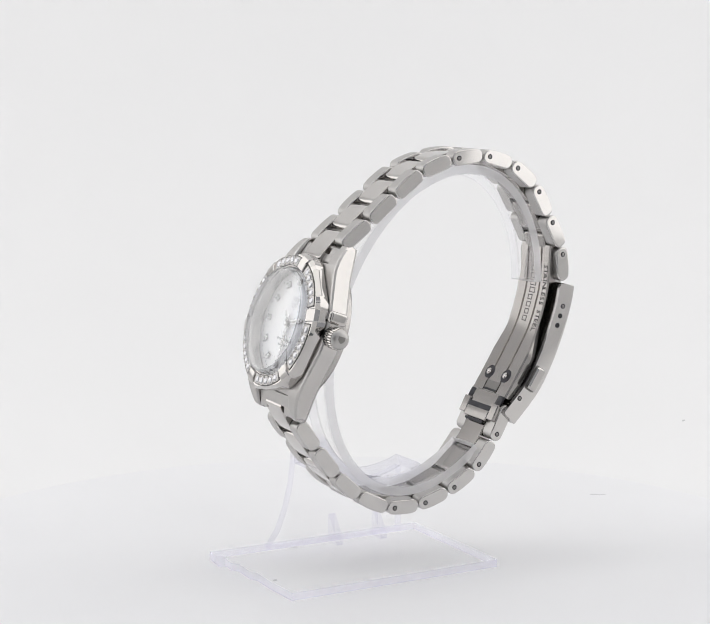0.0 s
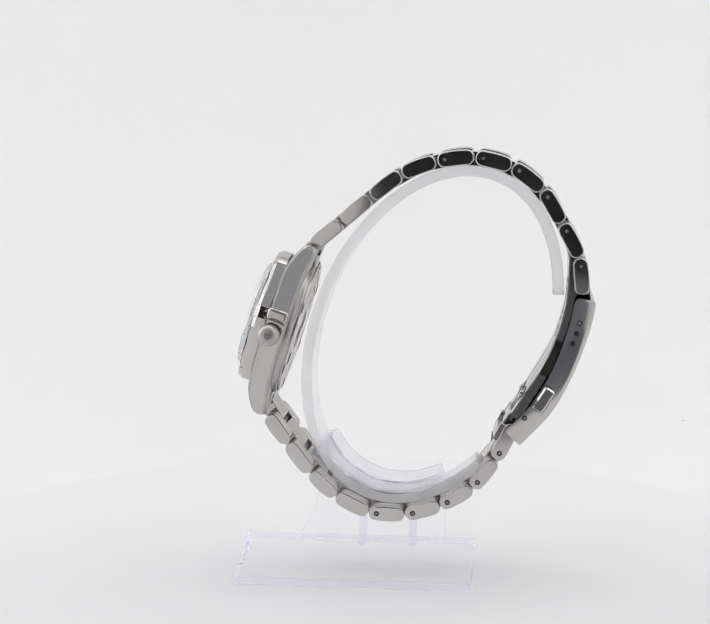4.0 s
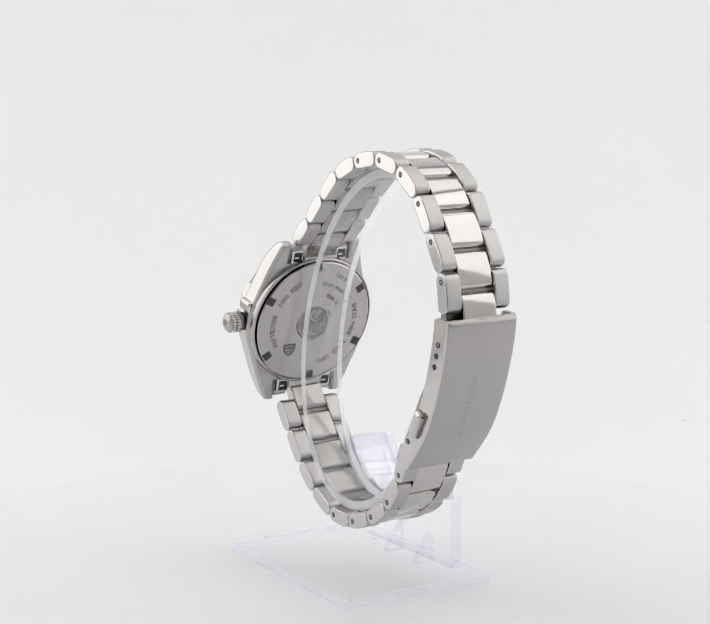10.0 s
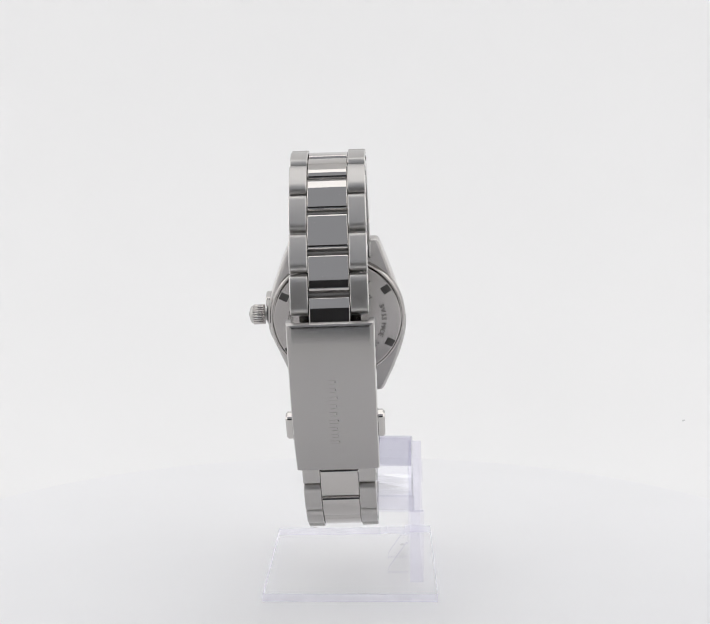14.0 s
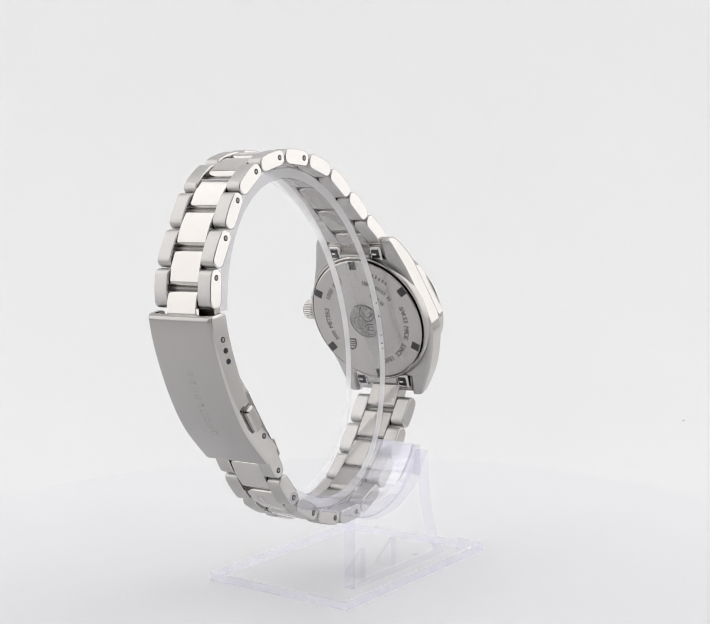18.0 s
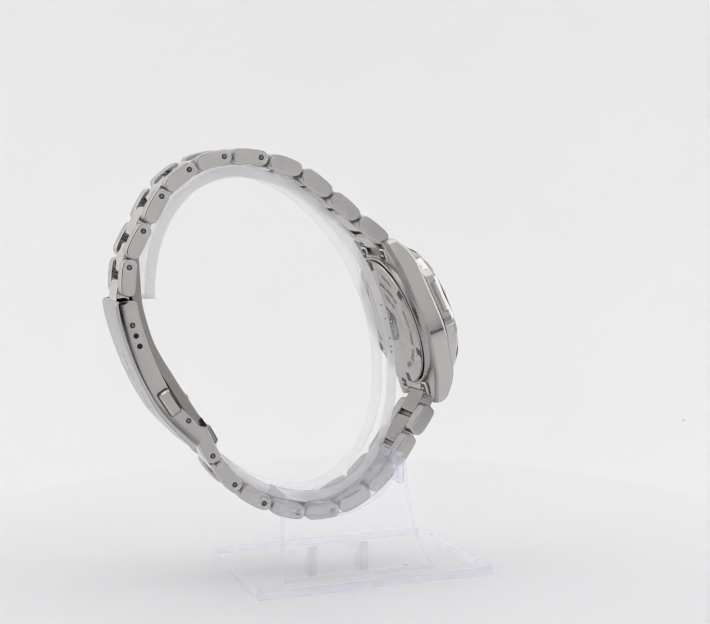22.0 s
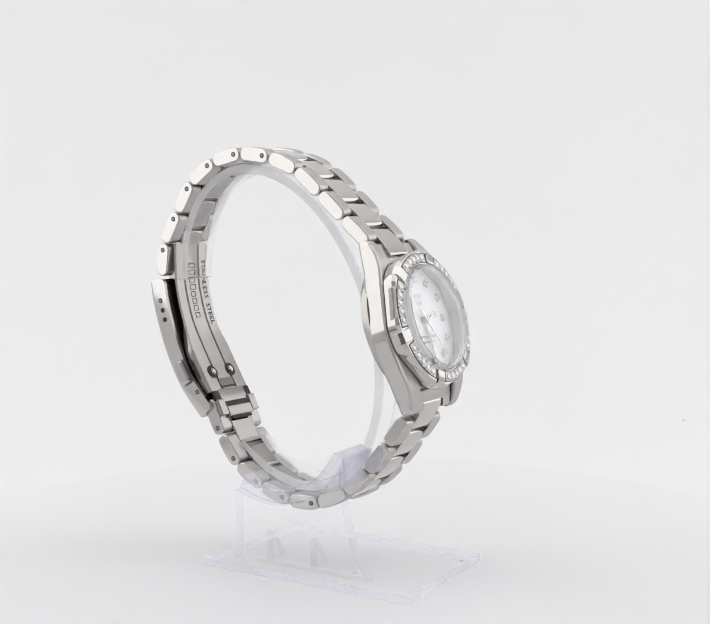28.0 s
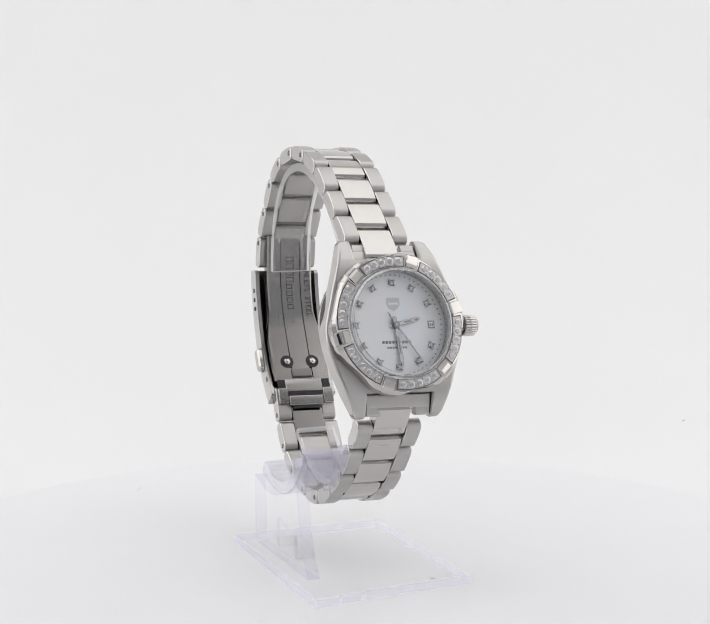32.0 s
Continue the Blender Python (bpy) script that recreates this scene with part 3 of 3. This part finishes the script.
clasp = part("clasp_cover", two_tone(cover_mesh(), SATIN, FLANK, lambda n: abs(n.y) > 0.8), SATIN, wristwatch, "brushed steel folding clasp cover with faint lettering", WATCH)
for s in (-1, 1):
    for x, z in ((-44.61, 51.47), (-43.99, 49.49), (-43.36, 47.54), (-34.46, 32.96)):
        m = Matrix.Translation((x * MM, s * 7.47 * MM, z * MM)) @ (Matrix.Rotation(math.pi, 4, "X") if s < 0 else Matrix())
        part("pin_hole", pin_dark, DARK, clasp, m=m)
        if z in (51.47, 32.96):
            part("pin_end", pin_cap, POLISHED, clasp, m=m)
    part("push_button", rounded_bar("push_button", 5.0, 2.3, 0.6, 2.2, 0.35), POLISHED, clasp, "steel push button", Matrix.Translation((-38.03 * MM, s * 7.5 * MM, 36.72 * MM)) @ Matrix.Rotation(-radians(122), 4, "Y"))
    part("button_slot", rounded_bar("button_slot", 5.5, 2.75, 0.7, 0.1, 0.02), SHALLOW, clasp, m=Matrix.Translation((-38.03 * MM, s * 7.43 * MM, 36.72 * MM)) @ Matrix.Rotation(-radians(122), 4, "Y"))
leaf_path = smooth_path([(-31.80, 33.07), (-36.14, 40.09), (-39.79, 46.70), (-41.57, 52.11), (-42.35, 56.30), (-42.64, 63.88)], 8)
leaf_path = even(leaf_path, 40)


def leaf_mesh():
    """A bent strip, narrower towards its top, with two grooves on the inner face."""
    half = [(0, -0.1), (2.0, -0.1), (2.1, 0.2), (2.5, 0.2), (2.6, -0.1), (5.9, -0.1), (6.3, 0.15), (6.3, 1.7)]
    sec = half + [(-y, o) for y, o in reversed(half[1:])]
    rings = []
    n = len(leaf_path)
    for i, (x, z) in enumerate(leaf_path):
        a, b = leaf_path[max(0, i - 1)], leaf_path[min(n - 1, i + 1)]
        d = math.dist(a, b)
        nx, nz = -(b[1] - a[1]) / d, (b[0] - a[0]) / d
        t = i / (n - 1)
        slim = 1.0 - 0.17 * min(1, max(0, (t - 0.3) / 0.2))
        rings.append([(x + nx * o, y * (slim if abs(y) > 3 else 1), z + nz * o) for y, o in sec])
    return rings_mesh("clasp_leaf", rings, angle=25)


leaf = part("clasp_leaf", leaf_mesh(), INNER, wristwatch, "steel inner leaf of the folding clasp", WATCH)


def on_leaf(s, y, out=0.0):
    """A pose on the inner face of the leaf: s from its lower end (0) to its upper (1); x along it downwards, z out of it."""
    f = s * (len(leaf_path) - 1)
    i = min(int(f), len(leaf_path) - 2)
    a, b = leaf_path[i], leaf_path[i + 1]
    x, z = a[0] + (b[0] - a[0]) * (f - i), a[1] + (b[1] - a[1]) * (f - i)
    d = math.dist(a, b)
    tx, tz = (b[0] - a[0]) / d, (b[1] - a[1]) / d
    nx, nz = tz, -tx
    return Matrix(((-tx, 0, nx, (x + nx * out) * MM), (0, 1, 0, y * MM), (-tz, 0, nz, (z + nz * out) * MM), (0, 0, 0, 1)))


def glyph(text, size):
    c = bpy.data.curves.new("glyph", "FONT")
    c.body, c.size, c.align_x, c.align_y, c.resolution_u, c.offset = text, size * MM, "CENTER", "CENTER", 2, 0.035 * MM
    ob = bpy.data.objects.new("glyph", c)
    scene.collection.objects.link(ob)
    me = bpy.data.meshes.new_from_object(ob.evaluated_get(bpy.context.evaluated_depsgraph_get()))
    bpy.data.objects.remove(ob)
    return me


def letters(name, placed, mat, parent, label=""):
    """Joins (text, size, pose) into one thin mesh."""
    bm = bmesh.new()
    for text, size, m in placed:
        me = glyph(text, size)
        me.transform(m)
        bm.from_mesh(me)
    me = bpy.data.meshes.new(name)
    bm.to_mesh(me)
    bm.free()
    return part(name, me, mat, parent, label)


WORDS = "STAINLESS STEEL"
letters("engraving", [(ch, 1.75, on_leaf(0.865 - 0.0285 * k, 4.0, 0.12)) for k, ch in enumerate(WORDS) if ch != " "], ENGRAVED, leaf, "engraved words on the clasp leaf")


def hollow(name, w, h, line):
    """A thin upright frame in the local xy plane."""
    rings = [[(x * a, y * b, z) for x, y in ((-0.5, -0.5), (0.5, -0.5), (0.5, 0.5), (-0.5, 0.5))] for a, b, z in ((w, h, 0), (w - 2 * line, h - 2 * line, 0), (w - 2 * line, h - 2 * line, 0.02), (w, h, 0.02), (w, h, 0))]
    return rings_mesh(name, rings, caps=False)


for k in range(8):
    part("engraved_bar", hollow("engraved_bar", 1.15, 1.9 if k < 4 else 1.45, 0.17), ENGRAVED, leaf, m=on_leaf(0.845 - 0.046 * k, 0.1 + (0 if k < 4 else -0.25), 0.11))
rivet_ring = lathe("rivet_hole", [(0, 0), (0, 1.5), (0.1, 1.5), (0.1, 0)], 24, "z")
rivet_top = lathe("rivet", [(0, 0), (0, 0.75), (0.35, 0.7), (0.6, 0.4), (0.65, 0)], 20, "z")
for y in (-3.0, 2.9):
    part("rivet_hole", rivet_ring, DARK, leaf, "rivet hole with its shade in the colour", on_leaf(0.13, y, 0.05))
    part("rivet", rivet_top, POLISHED, leaf, "bright domed rivet", on_leaf(0.13, y, 0.1))
part("leaf_slot", rounded_bar("leaf_slot", 2.2, 0.12, 0.04, 4.4, 0.02), SHALLOW, leaf, m=on_leaf(0.045, 0, 0.1))
part("leaf_slot", rounded_bar("leaf_slot", 0.5, 0.12, 0.04, 4.4, 0.02), DARK, leaf, m=on_leaf(0.045, 0, 0.12) @ Matrix.Translation((0.85 * MM, 0, 0)))
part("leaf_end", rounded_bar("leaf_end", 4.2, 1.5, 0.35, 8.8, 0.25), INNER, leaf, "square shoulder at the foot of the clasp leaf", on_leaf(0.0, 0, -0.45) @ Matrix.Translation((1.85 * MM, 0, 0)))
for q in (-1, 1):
    part("leaf_notch", rounded_bar("leaf_notch", 2.0, 0.5, 0.1, 1.6, 0.05), DARK, leaf, "notch beside the foot of the leaf, its shade in the colour", on_leaf(0.0, q * 5.2, 0.0) @ Matrix.Translation((0.95 * MM, 0, 0)))
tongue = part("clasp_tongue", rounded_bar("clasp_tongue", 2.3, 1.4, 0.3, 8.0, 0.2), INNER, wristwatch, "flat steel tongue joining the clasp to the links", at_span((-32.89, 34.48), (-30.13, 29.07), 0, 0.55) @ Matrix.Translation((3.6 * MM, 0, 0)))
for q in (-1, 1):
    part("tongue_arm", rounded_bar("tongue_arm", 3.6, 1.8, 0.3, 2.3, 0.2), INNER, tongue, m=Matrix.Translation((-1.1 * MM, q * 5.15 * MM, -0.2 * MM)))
# both slots are solid bars, coloured near-black as shade
part("tongue_slot", rounded_bar("tongue_slot", 1.2, 0.5, 0.1, 8.4, 0.05), DARK, tongue, "near-black bar for the shaded slot between tongue and leaf", Matrix.Translation((-1.6 * MM, 0, 0.3 * MM)))
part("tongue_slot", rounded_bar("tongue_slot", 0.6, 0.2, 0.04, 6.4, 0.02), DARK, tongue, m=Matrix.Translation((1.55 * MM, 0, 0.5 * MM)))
# faint rubbed mark along the cover
cover_steps = even(cover_path, 40)
for k in range(9):
    at = 10 + 2 * k
    part("worn_bar", hollow("worn_bar", 0.9, 1.2 if k % 3 else 1.7, 0.15), WORN_FAINT, clasp, m=WATCH.inverted() @ at_span(cover_steps[at], cover_steps[at + 1], 0.1, 0.1))

# ---- engraving on the case back, seen from behind ----


def on_back(angle, r, out=0.02):
    """Letters stand on a circle of radius r, at an angle clockwise from the top as seen from behind."""
    base = Matrix(((0, 0, -1, (BACK - out) * MM), (-1, 0, 0, 0), (0, 1, 0, 0), (0, 0, 0, 1)))
    return base @ pose(0, 0, 0, 0, 0, -angle) @ Matrix.Translation((0, r * MM, 0))


for text, mid in (("300 METERS", 262), ("1000 FEET", 316), ("SWISS MADE", 93), ("SINCE 1860", 145)):
    n = len(text)
    letters("engraving", [(ch, 1.45, on_back(mid + (k - (n - 1) / 2) * 4.5, 9.5)) for k, ch in enumerate(text) if ch != " "], SHALLOW, back_plate, "engraved words on the case back")
for a0, a1, n, r in ((8, 56, 14, 8.3), (24, 54, 8, 6.0), (22, 44, 6, 10.6)):
    for k in range(n):
        if k % 6 != 5:
            part("engraved_bar", rounded_bar("engraved_bar", 0.36, 0.8 + 0.1 * (k % 2), 0.05, 0.04, 0.01), WORN_DARK, back_plate, m=on_back(a0 + (a1 - a0) * k / (n - 1), r) @ pose(0, 0, 0, 90))


def ring_arc(r0, r1, a0=0, a1=360):
    return lathe("round_emblem", [(BACK - 0.01, r0), (BACK - 0.01, r1), (BACK - 0.04, r1), (BACK - 0.04, r0)], 40, "x", 30, a0, a1)


part("round_emblem", lathe("round_emblem", [(BACK, 0), (BACK - 0.012, 0), (BACK - 0.012, 3.6), (BACK, 3.6)], 48), CHANNEL, back_plate, "darker engraved round emblem", Matrix.Translation((0, 0.35 * MM, -0.3 * MM)))
for y, u, r0, r1, a0, a1 in ((0.35, -0.3, 3.45, 3.7, 75, 395), (-0.4, 1.35, 1.55, 1.85, 0, 360), (-0.4, 1.35, 0.75, 1.0, 60, 300), (1.7, -0.7, 1.25, 1.5, 0, 360), (1.7, -0.7, 0.5, 0.75, 0, 360),
                             (-2.6, 1.0, 0.85, 1.1, -120, 110), (-0.3, -1.2, 2.0, 2.2, 120, 235)):
    part("round_emblem", ring_arc(r0, r1, a0, a1), SHALLOW, back_plate, "engraved round emblem", m=Matrix.Translation((0, y * MM, u * MM)))
for y, u, w, h in ((-0.7, -1.0, 1.5, 0.2), (-0.7, -1.65, 1.3, 0.2), (-0.7, -2.3, 1.5, 0.2), (-0.05, -1.65, 0.2, 1.5)):
    part("engraved_bar", box_mesh("engraved_bar", BACK - 0.045, BACK, y - w / 2, y + w / 2, u - h / 2, u + h / 2, 0.01), SHALLOW, back_plate)
SHIELD_AT = Matrix.Rotation(radians(222), 4, "X") @ Matrix.Translation((0, 0, 7.6 * MM)) @ Matrix.Rotation(radians(-222), 4, "X")
part("engraved_shield", rings_mesh("engraved_shield", [[(h, y * k, u * k) for y, u in shield] for h, k in ((BACK - 0.01, 0.75), (BACK - 0.01, 1.0), (BACK - 0.04, 1.0), (BACK - 0.04, 0.75), (BACK - 0.01, 0.75))], caps=False), ENGRAVED, back_plate, "engraved shield-shaped emblem", SHIELD_AT)
for u, w in ((0.55, 1.7), (0.1, 1.8), (-0.4, 1.4)):
    part("engraved_bar", box_mesh("engraved_bar", BACK - 0.035, BACK, -w / 2, w / 2, u - 0.13, u + 0.13, 0.01), ENGRAVED, back_plate, m=SHIELD_AT)

# ---- end pieces between the lugs; near-black boxes give the spring-bar recesses their shade ----
for s in (-1, 1):
    depth = 1.9 if s > 0 else 2.6
    back_of_lug = -0.1 if s > 0 else -0.5
    lean = Matrix.Translation((0.75 * MM, 0, s * 12.6 * MM)) @ Matrix.Rotation(radians(-s * 16), 4, "Y")
    part("end_piece", rounded_bar("end_piece", 2.1, depth, 0.3, 13.1, 0.05), BRUSHED, case, "steel end piece between the lugs", lean @ Matrix.Translation((0.65 * MM, 0, s * depth / 2 * MM)))
    part("end_core", rounded_bar("end_core", 3.2, depth - 0.1, 0.3, 7.2, 0.05), BRUSHED, case, m=lean @ Matrix.Translation((0, 0, s * depth / 2 * MM)))
    for q in (-1, 1):
        part("end_arm", rounded_bar("end_arm", 2.0, 1.9, 0.4, 2.8, 0.1), BRUSHED, case, m=lean @ Matrix.Translation((0.65 * MM, q * 5.1 * MM, s * (depth + 0.6) * MM)))
    for q in (-1, 1):
        hole = Matrix.Translation((back_of_lug * MM, q * 5.0 * MM, s * 14.1 * MM))
        block = part("lug_block", rounded_bar("lug_block", 1.5, 3.0, 0.3, 2.7, 0.25), POLISHED, case, "polished spring-bar block", hole)
        part("lug_recess", box_mesh("lug_recess", -0.79, -0.3, -0.95, 0.95, -0.95, 0.95, 0.05), DARK, block, "spring-bar hole with its shade in the colour")
        part("spring_bar", box_mesh("spring_bar", -0.84, -0.6, -0.2, 0.75, -0.28, 0.12, 0.05), POLISHED, block)

# ---- clear stand ----
stand = tagged(new("watch_stand"), "clear acrylic watch stand with a C-shaped ring on a base plate", "display stand")


def sheet(name, me, flat, edge=EDGE, label="", m=STAND):
    """A piece of clear sheet: faces along the axis flat are clear, the cut ones frosted."""
    two_tone(me, ACRYLIC, edge, lambda n: abs(n[flat]) < 0.2)
    return part(name, me, ACRYLIC, stand, label, m)


def without_under(me):
    """Takes away the faces that lie on the table."""
    bm = bmesh.new()
    bm.from_mesh(me)
    bmesh.ops.delete(bm, geom=[f for f in bm.faces if f.normal.z < -0.9], context="FACES_ONLY")
    bm.to_mesh(me)
    bm.free()
    return me


base_plate = sheet("base_plate", without_under(slab_z("base_plate", [(-24.6, -18.3), (23.8, -18.3), (24.2, -14), (22.8, -12.8), (23.1, -9), (22.1, -7.5), (22.3, -2), (21.5, 0), (21.6, 6), (21.0, 14.4), (-24.6, 14.4)], 0.02, 2.2, 0.3)), 2, label="clear rectangular base plate with a chipped edge")
base_plate.data.materials[0] = BASE_TOP
part("chip", slab_z("chip", [(20.4, 6.2), (21.3, 6.3), (21.4, 7.0), (20.6, 7.1)], 2.2, 2.26, 0.01), SMUDGE, stand, "small dark chip on the base plate", STAND)
part("chip", slab_z("chip", [(7.0, -12.4), (8.2, -12.5), (8.3, -11.7), (7.2, -11.5)], 2.2, 2.26, 0.01), GREY_PRINT, stand, "small grey mark on the base plate", STAND)
RC, RA, RB, RT = (-16.34, 47.66), 33.5, 22.4, radians(-67.25)


def on_ring(a, out=0.0):
    """A point of the leaning oval of the ring, at a degrees round it."""
    c, q = math.cos(radians(a)), math.sin(radians(a))
    x, z = (RA + out) * c, (RB + out) * q
    return RC[0] + x * math.cos(RT) - z * math.sin(RT), RC[1] + x * math.sin(RT) + z * math.cos(RT)


RING_Y = (-3.8, 4.7)
ring_sec = [(RING_Y[0], 0.8), (RING_Y[0], -0.9), (RING_Y[0] + 0.25, -1.15), (RING_Y[1] - 0.25, -1.15), (RING_Y[1], -0.9), (RING_Y[1], 0.8), (RING_Y[1] - 0.25, 1.05), (RING_Y[0] + 0.25, 1.05)]
ring_me = sweep("ring", [on_ring(-55 + 294 * k / 90) for k in range(91)], [(y, -o) for y, o in ring_sec], 15)
for mat in (ACRYLIC, RING_EDGE, ARRIS):
    ring_me.materials.append(mat)
for f in ring_me.polygons:
    f.material_index = 1 if abs(f.normal.y) > 0.9 or len(f.vertices) > 4 else (2 if abs(f.normal.y) > 0.2 else 0)
ring = part("ring", ring_me, ACRYLIC, stand, "clear open ring that holds the bracelet", STAND)
bubble = lathe("bubble", [(-0.2, 0), (-0.14, 0.14), (0, 0.2), (0.14, 0.14), (0.2, 0)], 8, "y", 60)
for a in (67, 69, 72, 79, 84):
    x, z = on_ring(a)
    part("bubble", bubble, SHALLOW, ring, m=pose((x + 0.15) * MM, (RING_Y[0] - 0.02) * MM, z * MM))
saddle_end = RING_Y[0] - 0.05
saddle_sec = [(-14, 1.15), (-14, -1.15), (-13.75, -1.4), (saddle_end - 0.25, -1.4), (saddle_end, -1.15), (saddle_end, 1.15), (saddle_end - 0.25, 1.4), (-13.75, 1.4)]
saddle_me = sweep("saddle", [on_ring(-36 + 66 * k / 24) for k in range(25)], saddle_sec, 15)
for mat in (GLASSY, DULL_END, SADDLE_ARRIS):
    saddle_me.materials.append(mat)
for f in saddle_me.polygons:
    f.material_index = 1 if len(f.vertices) > 4 else (2 if 0.2 < abs(f.normal.y) < 0.9 else 0)
part("saddle", saddle_me, GLASSY, stand, "curved clear saddle under the ring", STAND)
lip_x, lip_z = on_ring(30, 0.9)
lip_me = box_mesh("saddle_lip", lip_x - 0.7, lip_x + 0.7, -14, RING_Y[0] - 0.05, lip_z - 5.4, lip_z + 0.6, 0.2)
two_tone(lip_me, ACRYLIC, DULL_END, lambda n: abs(n.x) > 0.7)
lip_me.materials.append(SADDLE_ARRIS)
for f in lip_me.polygons:
    if max(abs(c) for c in f.normal) < 0.9:
        f.material_index = 2
part("saddle_lip", lip_me, ACRYLIC, stand, "dull turned-down end of the saddle", STAND)
top_edge = [on_ring(a, 1.4) for a in range(30, -37, -3)]
right_edge = [(12.7, 2.2), (10.3, 5.6), (8.6, 10.0), (7.3, 15.0), (6.7, 20.0)]
outline = [(top_edge[-1][0], 2.2)] + right_edge + top_edge
oc = (-5.0, 10.0)
ins = [(x - math.copysign(0.25, x - oc[0]), z - math.copysign(0.25, z - oc[1])) for x, z in outline]
sheet("upright", slab_y("upright", outline, ins, -16, -13, 0.25), 1, FAINT_EDGE, "clear upright panel with a curved top")
for gx in (-11.8, -1.4):
    tri = [(-12.95, 2.2), (-9.0, 2.2), (-9.2, 3.2), (-12.5, 8.0), (-12.95, 8.0)]
    rings = [[(gx + d, y, z) for y, z in tri] for d in (-0.8, 0.8)]
    sheet("gusset", rings_mesh("gusset", rings), 0, BARE_EDGE)


for piece in stand.children:
    piece.visible_shadow = False


SPIN = -8.59                        # degrees a second of the turntable
WAVER = ((0, 0.1), (2, 0.3), (3.5, 0.0), (6, -0.6), (9, -1.3), (11, -0.6), (14, 0.9), (17, 0.75), (20, 0.5), (23, 0.55), (25.5, 0.15), (28, -0.8), (32, -1.0))


def turned(t):
    """The turntable's angle, which runs a little ahead or behind of an even turn."""
    return SPIN * t + float(np.interp(t, [a for a, _ in WAVER], [b for _, b in WAVER]))


def motions():
    for ob in (turntable, wristwatch, stand):
        walk(ob, [(t, pose(0, 0, 0, 0, 0, turned(t))) for t in range(33)])


motions()
